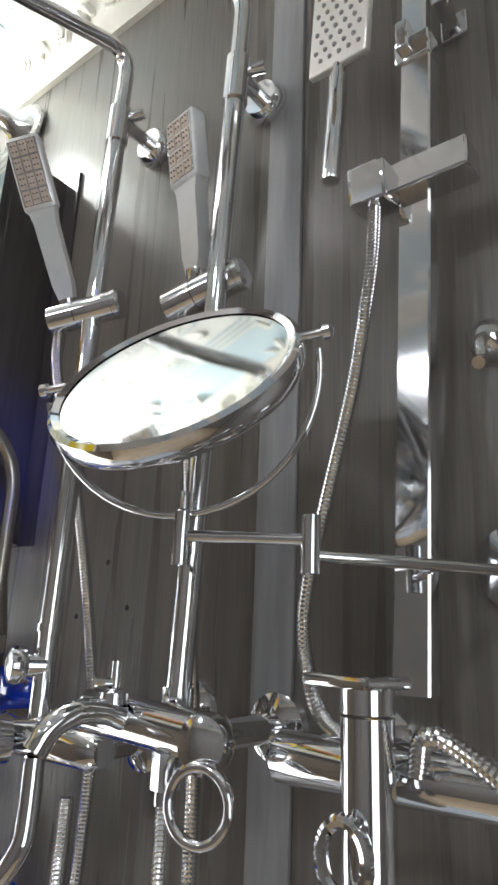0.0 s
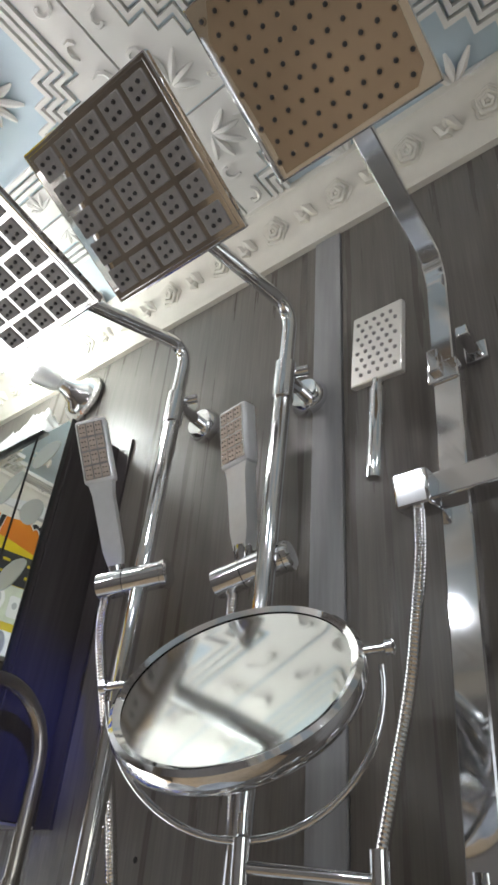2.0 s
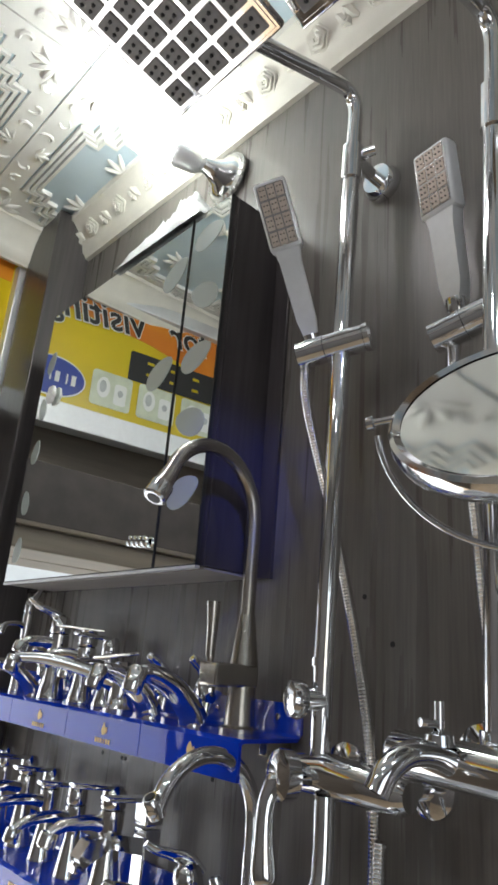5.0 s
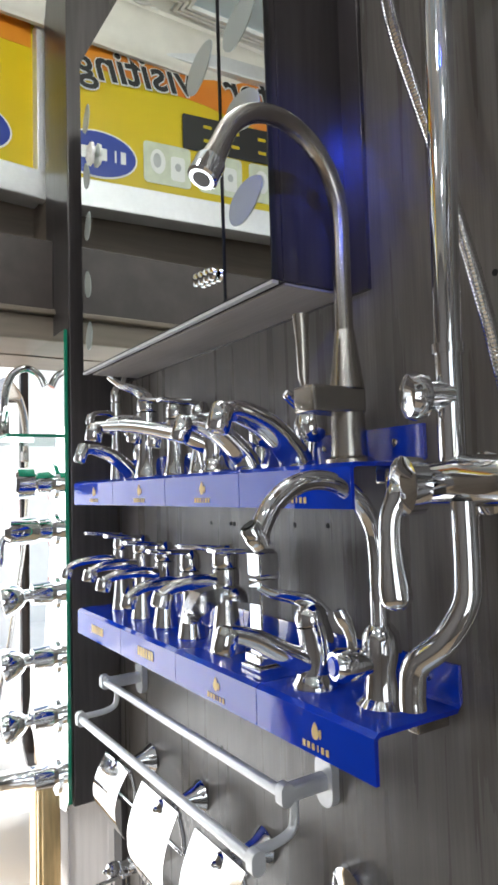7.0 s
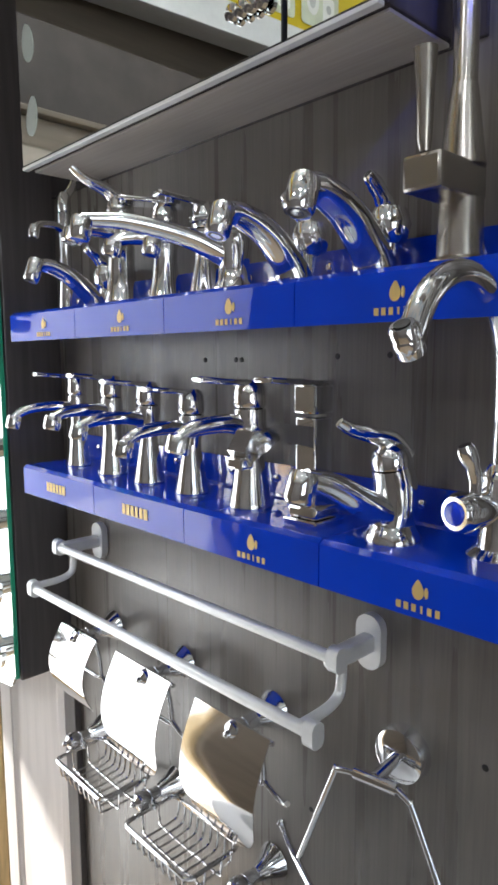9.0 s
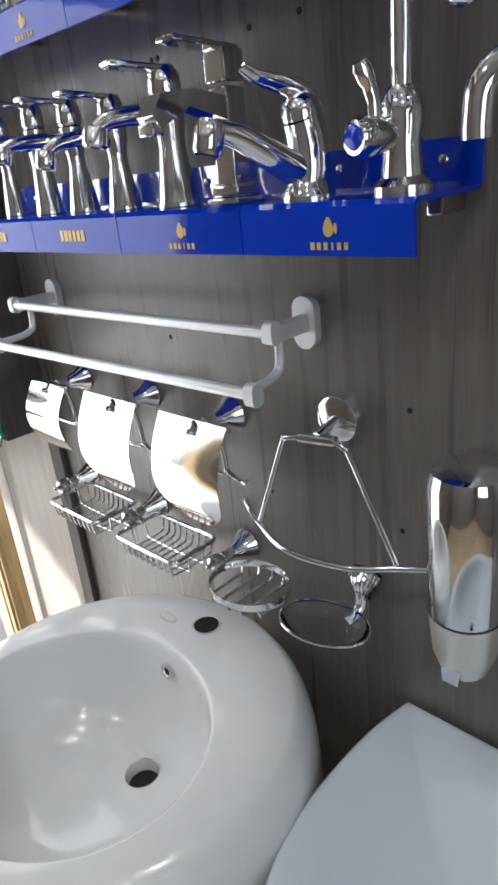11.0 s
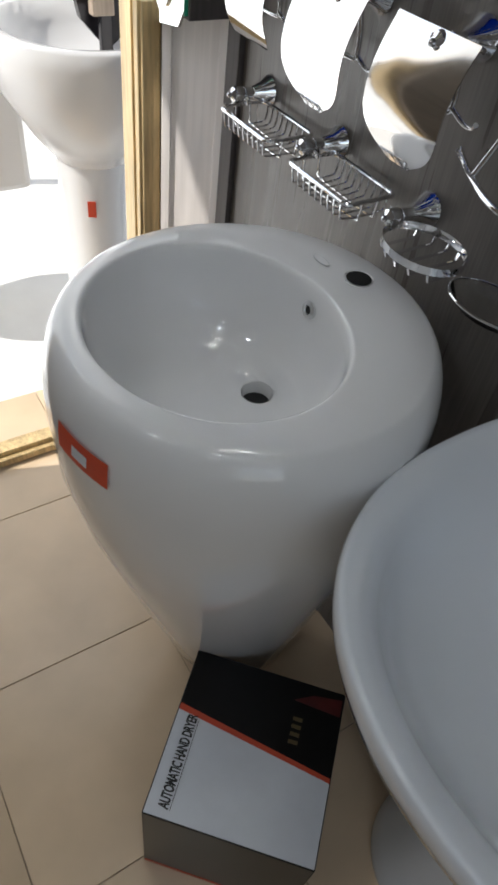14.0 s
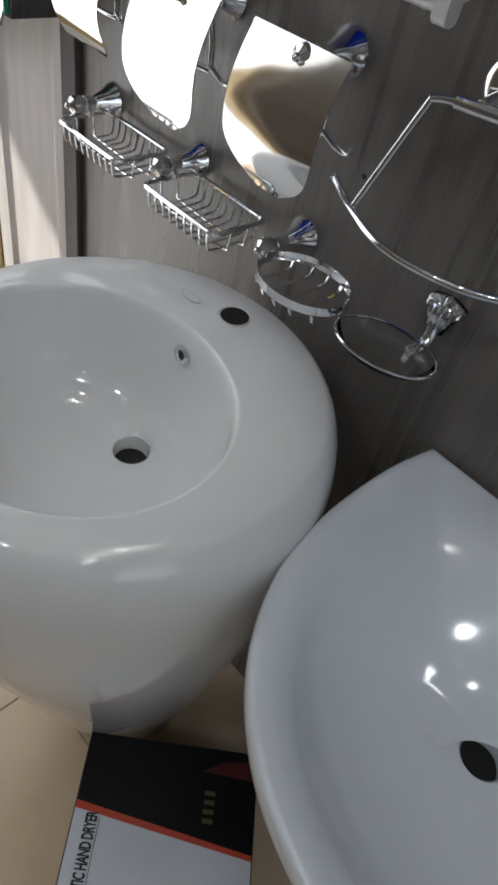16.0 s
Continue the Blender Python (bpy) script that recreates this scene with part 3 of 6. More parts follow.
# wall lamp with its lit bulb
lamp_ob = thing("wall_lamp", pose(-0.900, 0, 2.530), "lit bulb in a beaded glass wall lamp holder", "lamp")
axis = Vector((-0.42, -0.88, 0.24)).normalized()
part("rose", Shape().lathe([(0.050, 0), (0.050, 0.006), (0.042, 0.010), (0.037, 0.022), (0.024, 0.030), (0.017, 0.048), (0.013, 0.060)], (0, 0, 0), (-0.12, -1, 0.06), 32), CHROME_WORN, lamp_ob, "moulded glass backplate")
bd = Shape()
for k in range(26):
    a = 2 * math.pi * k / 26
    bd.lathe([(0.001, -0.005), (0.005, 0), (0.001, 0.005)], (0.045 * math.cos(a), -0.010, 0.045 * math.sin(a)), (0, -1, 0), 8)
part("bead_rim", bd, CRYSTAL, lamp_ob, "ring of glass beads")
part("socket", Shape().lathe([(0.012, 0), (0.014, 0.006), (0.019, 0.012), (0.022, 0.05), (0.019, 0.056)], axis * 0.055, axis, 20), ALU, lamp_ob, "grey lamp socket")
part("bulb", Shape().lathe([(0.013, 0.0), (0.016, 0.012), (0.027, 0.035), (0.030, 0.055), (0.024, 0.078), (0.010, 0.090), (0.001, 0.092)], axis * 0.108, axis, 20), BULB, lamp_ob, "bright white bulb").visible_shadow = False

# ceiling lamp
cl = thing("ceiling_lamp", pose(cx0, cy0, CEIL), "round moulded crystal glass ceiling lamp", "lamp")
part("base", Shape().lathe([(0.115, -0.001), (0.118, -0.02), (0.105, -0.024)], (0, 0, 0), (0, 0, 1), 40), PLASTER, cl, "white ring")
bowl = Shape()
prof = [(0.104, -0.022), (0.108, -0.035), (0.100, -0.055), (0.080, -0.072), (0.050, -0.084), (0.020, -0.089), (0.001, -0.090)]
bowl.lathe(prof, (0, 0, 0), (0, 0, 1), 40)
for k in range(56):
    a = 2 * math.pi * k / 56
    bowl.tube([(r * 1.01 * math.cos(a), r * 1.01 * math.sin(a), z) for r, z in prof[:4]], 0.0042, 5)
for k in range(10):
    a = 2 * math.pi * k / 10
    bowl.tube(spline([(0.07 * math.cos(a), 0.07 * math.sin(a), -0.078), (0.055 * math.cos(a + 0.3), 0.055 * math.sin(a + 0.3), -0.086), (0.03 * math.cos(a + 0.5), 0.03 * math.sin(a + 0.5), -0.091)], 4), 0.006, 6)
part("glass_bowl", bowl, CRYSTAL, cl, "ribbed clear glass bowl")
# Made-up fitting where the added blue spot hangs.
bl = thing("glow_spot_fitting", pose(0.35, -0.90, CEIL), "small added ceiling fitting for the blue spot, out of view", "lamp")
part("housing", Shape().lathe([(0.03, -0.001), (0.03, -0.025), (0.024, -0.03), (0.02, -0.012)], (0, 0, 0), (0, 0, 1), 24), PLASTER, bl)
for sx, sy in ((-0.1, -1.15), (0.75, -0.75), (-0.9, -1.75), (0.5, -1.8)):
    dl = thing("downlight_fitting", pose(sx, sy, CEIL), "small round recessed ceiling light", "lamp", "ceiling downlights")
    part("trim_ring", Shape().lathe([(0.075, -0.001), (0.075, -0.012), (0.066, -0.014), (0.066, -0.002)], (0, 0, 0), (0, 0, 1), 28), PLASTER, dl)
# ---- ceramic ware ----


def loft(sh, rings, slot=0, cap_last=True, cap_first=False):
    """Skin rings of equal length, each a list of points."""
    n = len(rings[0])
    vs = [p for r in rings for p in r]
    fs = [(i * n + k, i * n + (k + 1) % n, (i + 1) * n + (k + 1) % n, (i + 1) * n + k) for i in range(len(rings) - 1) for k in range(n)]
    if cap_last:
        fs.append(tuple((len(rings) - 1) * n + k for k in range(n)))
    if cap_first:
        fs.append(tuple(range(n))[::-1])
    return sh.add(vs, fs, slot)


def circ(r, z, cx=0, cy=0, n=64, ry=None):
    return [(cx + r * math.cos(2 * math.pi * k / n), cy + (ry or r) * math.sin(2 * math.pi * k / n), z) for k in range(n)]


egg = thing("egg_basin", pose(-0.952, -0.302, 0), "white egg-shaped freestanding ceramic pedestal basin", "basin")
outer = [(0.112, 0.0), (0.1199, 0.012), (0.1312, 0.06), (0.1494, 0.17), (0.1746, 0.3), (0.2008, 0.44), (0.2261, 0.57), (0.2408, 0.68), (0.2448, 0.77), (0.2438, 0.80), (0.2408, 0.824), (0.2358, 0.844), (0.2292, 0.859), (0.2222, 0.8678), (0.2160, 0.8712)]


def axis_at(z):
    """The body's middle leans back to the wall towards its foot."""
    k = max(0.0, 1 - z / 0.72) ** 1.3
    return 0.012 - 0.030 * k, 0.034 + 0.070 * k


rings = [circ(r, z, *axis_at(z)) for r, z in outer]
bx, by = 0.002, -0.006
rings += [circ(0.1958, 0.8722, 0.008, 0.018)]
rings += [circ(r * 1.02, z, bx, by + dy, 64, r * 0.915) for r, z, dy in ((0.1705, 0.8726, 0), (0.1676, 0.8722, 0), (0.1657, 0.8705, 0), (0.1638, 0.864, 0), (0.1622, 0.850, 0), (0.1600, 0.830, 0.001), (0.1520, 0.800, 0.003), (0.1375, 0.773, 0.006), (0.1146, 0.755, 0.011), (0.0821, 0.744, 0.024))]
rings += [circ(0.0500, 0.738, 0.006, 0.040), circ(0.0270, 0.734, 0.005, 0.060), circ(0.0220, 0.732, 0.004, 0.066)]
body = Shape()
loft(body, rings, cap_last=False, cap_first=True)
part("bowl_and_pedestal", body, CERAMIC, egg, "glossy white ceramic", sharp=60)
part("drain_hole", Shape().lathe([(0.0215, 0.0), (0.0205, -0.004), (0.0195, -0.02)], (0.004, 0.066, 0.7325), (0, 0, 1), 28, caps=False).lathe([(0.0195, 0), (0.0001, 0)], (0.004, 0.066, 0.7145), (0, 0, 1), 28, 1, caps=False), [CERAMIC, HOLE], egg, "round drain hole")
# The rim isn't cut; a black disc gives the hole's shade.
part("tap_hole", Shape().lathe([(0.0195, 0.0005), (0.0185, -0.001), (0.017, -0.0005)], (0.0, 0.205, 0.8732), (0, 0, 1), 28, caps=False).lathe([(0.0168, 0), (0.0001, 0)], (0.0, 0.2055, 0.8737), (0, 0, 1), 28, 1, caps=False), [CERAMIC, HOLE], egg, "tap hole, a flat black disc for its shaded inside")
part("overflow", Shape().lathe([(0.0120, -0.002), (0.0120, 0.002), (0.0065, 0.0035), (0.0052, 0.001)], (-0.008, 0.1395, 0.838), (0, -1, 0.16), 20).lathe([(0.0052, 0), (0.0001, 0)], (-0.008, 0.1378, 0.8383), (0, -1, 0.16), 16, 1, caps=False), [CHROME_WORN, HOLE], egg, "chrome overflow ring")
# curved label on the outside
lab = Shape()


def on_egg(ang, z):
    for (r0, z0), (r1, z1) in zip(outer, outer[1:]):
        if z0 <= z <= z1:
            r = r0 + (r1 - r0) * (z - z0) / (z1 - z0)
            ax_, ay_ = axis_at(z)
            return Vector((ax_ + math.cos(ang) * (r + 0.0012), ay_ + math.sin(ang) * (r + 0.0012), z))


def egg_patch(sh, a0, a1, z0, z1, tilt, slot, lift=0.0, n=8):
    vs = []
    for i in range(n + 1):
        for j in range(3):
            a = a0 + (a1 - a0) * i / n
            p = on_egg(a, z0 + (z1 - z0) * j / 2 + tilt * (i / n - 0.5))
            vs.append(p * 1.0 + Vector((math.cos(a), math.sin(a), 0)) * lift)
    sh.add(vs, [(i * 3 + j, i * 3 + j + 1, i * 3 + j + 4, i * 3 + j + 3) for i in range(n) for j in range(2)], slot)


egg_patch(lab, radians(-86), radians(-66), 0.786, 0.822, 0.0, 0, 0.002)
egg_patch(lab, radians(-79), radians(-73), 0.796, 0.811, 0.0, 1, 0.0028)
part("label", lab, [REDLABEL, BOXWHITE], egg, "red paper label")
part("oval_mark", Shape().prism(ellipse(0.016, 0.007, 24), 0.8732, 0.8736, Matrix.Translation((-0.055, 0.185, 0)) @ pose(0, 0, 0, 0, 0, 0)).prism(ellipse(0.0145, 0.0058, 24), 0.8736, 0.8739, Matrix.Translation((-0.055, 0.185, 0)), 1), [GREYINK, CERAMIC], egg, "small oval printed mark")

# corner-backed pedestal basin
cb = thing("pedestal_basin", pose(-0.44, 0, 0), "cool white ceramic basin on a round pedestal", "basin")
out_pts = [(-0.265, -0.004), (-0.274, -0.06), (-0.276, -0.13), (-0.270, -0.20), (-0.250, -0.272), (-0.208, -0.340), (-0.148, -0.390), (-0.076, -0.417), (0.0, -0.425)]
out_pts += [(-x, y) for x, y in out_pts[-2::-1]]
half_line = spline([(x, y, 0) for x, y in out_pts], 6)
NB = len(half_line)
back = [Vector((0.265 - 0.53 * k / 25, -0.004, 0)) for k in range(1, 25)]
loop = [Vector((p.x, p.y, 0)) for p in half_line] + back
cen = Vector((0.0, -0.235, 0))


def inset(f, z, cy=0.0, fy=None):
    return [(cen.x + (p.x - cen.x) * f, cen.y + cy + (p.y - cen.y) * (fy or f), z) for p in loop]


def bowl_ring(f, z, back_y):
    """A ring drawn in from the rim, kept off the back ledge."""
    out = []
    for p in loop:
        x, y = p.x * f, cen.y + (p.y - cen.y) * f
        if p.y > cen.y:
            y = cen.y + (p.y - cen.y) * (back_y - cen.y) / (-0.004 - cen.y)
        w = min(1.0, max(0.0, (0.86 - f) / 0.26))
        front_y = cen.y - 0.19 * f
        my, ry_, rx_ = (back_y + front_y) / 2, (back_y - front_y) / 2, 0.285 * f
        a = math.atan2((p.y - cen.y) / 0.2, p.x / 0.27)
        x, y = x + (rx_ * math.cos(a) - x) * w, y + (my + ry_ * math.sin(a) - y) * w
        out.append((x, y, z))
    return out


low = [inset(0.30, 0.60, 0.03), inset(0.40, 0.62, 0.03), inset(0.62, 0.67, 0.02), inset(0.86, 0.735, 0.01), inset(0.96, 0.775), inset(0.995, 0.80), inset(1.0, 0.812), inset(0.992, 0.820), inset(0.978, 0.823)]
ledge = [bowl_ring(0.955, 0.8222, -0.014), bowl_ring(0.91, 0.8195, -0.026), bowl_ring(0.865, 0.8150, -0.042), bowl_ring(0.825, 0.8075, -0.060), bowl_ring(0.78, 0.794, -0.080), bowl_ring(0.71, 0.772, -0.105), bowl_ring(0.62, 0.750, -0.130), bowl_ring(0.50, 0.733, -0.148), bowl_ring(0.36, 0.722, -0.155), bowl_ring(0.20, 0.716, -0.160)]
drain = (-0.026, -0.178)
last = []
for p in loop:
    a = math.atan2(p.y - cen.y, p.x - cen.x)
    last.append((drain[0] + 0.024 * math.cos(a), drain[1] + 0.024 * math.sin(a), 0.712))
sb = Shape()
loft(sb, low + ledge + [last], cap_last=False, cap_first=True)
part("bowl", sb, CERAMIC_BLUE, cb, "glossy cool white bowl", sharp=70)
part("drain_hole", Shape().lathe([(0.024, 0.0), (0.0215, -0.003), (0.021, -0.02)], (*drain, 0.712), (0, 0, 1), 28, caps=False).lathe([(0.021, 0), (0.0001, 0)], (*drain, 0.692), (0, 0, 1), 28, 1, caps=False), [CERAMIC_BLUE, HOLE], cb, "round drain hole")
ped = Shape()
loft(ped, [circ(r, z, 0.04, -0.095, 40, r * 0.95) for r, z in ((0.128, 0.0), (0.129, 0.02), (0.120, 0.05), (0.106, 0.15), (0.090, 0.35), (0.096, 0.52), (0.115, 0.64))], cap_last=True, cap_first=True)
part("pedestal", ped, CERAMIC_BLUE, cb, "round tapered pedestal", sharp=60)

# ---- hand dryer carton ----
FL, FR, BK, BT = Vector((-0.666, -0.546, 0)), Vector((-0.482, -0.373, 0)), Vector((-0.842, -0.359, 0)), 0.287
u, v = FR - FL, BK - FL
v = v - u * (v.dot(u) / u.dot(u))
ang = math.degrees(math.atan2(u.y, u.x))
cwid, cdep = u.length, v.length
box = thing("carton", pose(FL.x, FL.y, 0, 0, 0, ang), "black, white and red hand dryer carton on the floor", "carton")
part("carton_body", Shape().box((cwid / 2, cdep / 2, BT / 2), (cwid, cdep, BT), 0.0025), BOXBLACK, box, "black card sides")
a0, a1 = cdep * 0.60, cdep * 0.45
T = BT + 0.0002
part("white_top", Shape().prism([(0.002, 0.002), (cwid - 0.002, 0.002), (cwid - 0.002, a1), (0.002, a0)], T, T + 0.0008), BOXWHITE, box, "white printed top panel")
part("red_stripe", Shape().prism([(0.002, a0), (cwid - 0.002, a1), (cwid - 0.002, a1 + 0.007), (0.002, a0 + 0.010)], T, T + 0.0008), BOXRED, box, "orange-red printed stripe")
part("red_edge", Shape().box((cwid / 2, -0.0004, 0.008), (cwid - 0.004, 0.0008, 0.010)), BOXRED, box, "orange-red printed edge")
fade = Shape()
fade.prism([(cwid - 0.08, cdep - 0.034), (cwid - 0.004, cdep - 0.040), (cwid - 0.004, cdep - 0.012), (cwid - 0.05, cdep - 0.018)], T, T + 0.0006)
part("red_fade", fade, mat("dark_red_ink", (0.07, 0.006, 0.005), 0.45, vary=0.4, scale=30), box, "dark red printed wedge")
lt = lettering("AUTOMATIC HAND DRYER", 0.0215, pose(0.034, 0.014, T + 0.0012, 0, 0, 90) @ Matrix.Diagonal((0.55, 1, 1, 1)), INK, box, "black printed words", 0.0002, 0.0007, 0, 0.92)
part("underline", Shape().prism([(0.037, 0.014), (0.0378, 0.014), (0.0378, 0.145), (0.037, 0.145)], T + 0.0008, T + 0.0014), INK, box)
gb = Shape()
for k in range(4):
    gb.prism([(cwid - 0.075 + 0.0, 0.155 + k * 0.012), (cwid - 0.060, 0.155 + k * 0.012), (cwid - 0.060, 0.161 + k * 0.012), (cwid - 0.075, 0.161 + k * 0.012)], T, T + 0.0006)
part("gold_print", gb, mat("dull_gold_ink", (0.10, 0.075, 0.03), 0.4), box, "faint gold printed bars")

# ---- basin and toilet outside the doorway ----
ob_ = thing("pedestal_basin", pose(-2.10, -0.012, 0) @ Matrix.Diagonal((1, 1, 1.09, 1)), "white pedestal basin with a red label outside the door", "basin")
so = Shape()
loft(so, [circ(0.10, 0.50, 0, 0, 40), circ(0.15, 0.56, 0, 0, 40), circ(0.215, 0.66, 0, 0, 40), circ(0.228, 0.74, 0, 0, 40), circ(0.23, 0.775, 0, 0, 40), circ(0.222, 0.782, 0, 0, 40), circ(0.20, 0.78, 0, 0, 40), circ(0.18, 0.74, 0, 0, 40), circ(0.10, 0.67, 0, 0, 40), circ(0.02, 0.66, 0, 0, 40)], cap_first=True)
part("bowl", so, CERAMIC, ob_, "white bowl", sharp=60)
so = Shape()
loft(so, [circ(r, z, 0, 0, 32) for r, z in ((0.12, 0), (0.118, 0.02), (0.10, 0.08), (0.09, 0.3), (0.10, 0.52))], cap_first=True)
part("pedestal", so, CERAMIC, ob_, "white pedestal", sharp=60)
part("label", Shape().box((0.088, -0.045, 0.40), (0.004, 0.022, 0.04), 0.001, pose(0, 0, 0, 0, 0, -27)), REDLABEL, ob_, "small red label")
wc = thing("toilet", pose(-2.42, -0.48, 0), "white ceramic toilet standing outside the door", "toilet")
so = Shape()
loft(so, [circ(0.11, 0.0, 0, 0, 40, 0.16), circ(0.105, 0.05, 0, 0, 40, 0.15), circ(0.10, 0.15, 0, -0.01, 40, 0.14), circ(0.14, 0.28, 0, -0.03, 40, 0.19), circ(0.18, 0.37, 0, -0.04, 40, 0.23), circ(0.185, 0.40, 0, -0.04, 40, 0.235), circ(0.15, 0.402, 0, -0.04, 40, 0.20), circ(0.10, 0.30, 0, -0.04, 40, 0.12)], cap_first=True)
part("pan", so, CERAMIC, wc, "white toilet pan", sharp=60)
part("cistern", Shape().box((0, 0.26, 0.58), (0.36, 0.16, 0.36), 0.02), CERAMIC, wc, "white cistern")
part("lid", Shape().box((0, 0.12, 0.62), (0.34, 0.025, 0.40), 0.012), CERAMIC, wc, "raised white lid")
# ---- shower sets ----


def frame_of(o, x, y):
    """A pose at o with the given directions for x and (nearly) y."""
    x = Vector(x).normalized()
    z = x.cross(Vector(y)).normalized()
    y = z.cross(x)
    return Matrix(((x.x, y.x, z.x, o[0]), (x.y, y.y, z.y, o[1]), (x.z, y.z, z.z, o[2]), (0, 0, 0, 1)))


def nozzle_pad(w):
    sh = Shape().box((0, 0, 0), (w, w, 0.003), 0.001, segs=1)
    for dx, dy in ((-0.75, -1), (-1, 0.75), (0.75, -0.75), (0.75, 1)):
        sh.lathe([(w * 0.095, 0), (w * 0.06, 0.003)], (dx * w * 0.22, dy * w * 0.22, 0.0012), (0, 0, 1), 7, 1)
    return sh.mesh("nozzle_pad", [RUBBER, NOZZLE])


def square_head(parent, m, size, name="shower_head"):
    """A thin square rain head whose face looks along m's z."""
    head = part(name, Shape().box((0, 0, -0.006), (size, size, 0.011), 0.0025).box((0, 0, -0.0005), (size * 0.94, size * 0.94, 0.002), 0.0006).lathe([(0.026, -0.011), (0.022, -0.02), (0.014, -0.026)], (0, 0, 0), (0, 0, 1), 20), PLATE, parent, "square chrome rain head with silicone nozzles", m)
    w = size * 0.148
    data = nozzle_pad(w)
    for i in range(5):
        for j in range(5):
            part("nozzle_pad", data, None, head, "", pose((i - 2) * size * 0.183, (j - 2) * size * 0.183, 0.0012))
    return head


def hand_shower(parent, tip, left, bottom, label):
    """A flat hand shower: tip is the face's top corner on the right, left its other top corner, bottom the handle's foot."""
    tip, left, bottom = Vector(tip), Vector(left), Vector(bottom)
    x = (tip - left)
    top = (tip + left) / 2
    wd = x.length
    m = frame_of(top, x, top - bottom)
    ln = (top - bottom).length
    fl = ln * 0.42
    body = Shape().box((0, -fl / 2, -0.0105), (wd, fl, 0.021), 0.004)
    hs = part("hand_shower", body, ALU, parent, label, m)
    part("handle", Shape().prism([(wd * 0.42, -fl + 0.006), (wd * 0.33, -fl - 0.015), (wd * 0.30, -ln + 0.03), (wd * 0.2, -ln + 0.008), (-wd * 0.2, -ln + 0.008), (-wd * 0.30, -ln + 0.03), (-wd * 0.33, -fl - 0.015), (-wd * 0.42, -fl + 0.006)], -0.021, -0.003), ALU, hs, "flat satin handle")
    part("face_rim", Shape().box((0, -fl / 2, 0.0006), (wd * 0.86, fl * 0.88, 0.0014), 0.0005), CHROME_WORN, hs)
    pads = Shape()
    for i in range(3):
        for j in range(4):
            pads.box(((i - 1) * wd * 0.265, -fl * (0.17 + j * 0.22), 0.0018), (wd * 0.225, fl * 0.185, 0.0016), 0.0005, segs=1)
            for q in range(4):
                pads.lathe([(0.0011, 0), (0.0007, 0.0014)], ((i - 1) * wd * 0.265 + (q % 2 - 0.5) * wd * 0.1, -fl * (0.17 + j * 0.22) + (q // 2 - 0.5) * fl * 0.08, 0.0026), (0, 0, 1), 6, 1)
    part("nozzle_field", pads, [mat("film_over_nozzles", (0.62, 0.52, 0.45), 0.25, 0.2, vary=0.1, scale=60), NOZZLE], hs, "blocks of small nozzles")
    part("foot_nut", Shape().lathe([(0.011, 0), (0.011, 0.012), (0.009, 0.02)], (0, -ln + 0.012, -0.010), (0, -1, 0), 16), CHROME, hs, "chrome foot")
    return hs


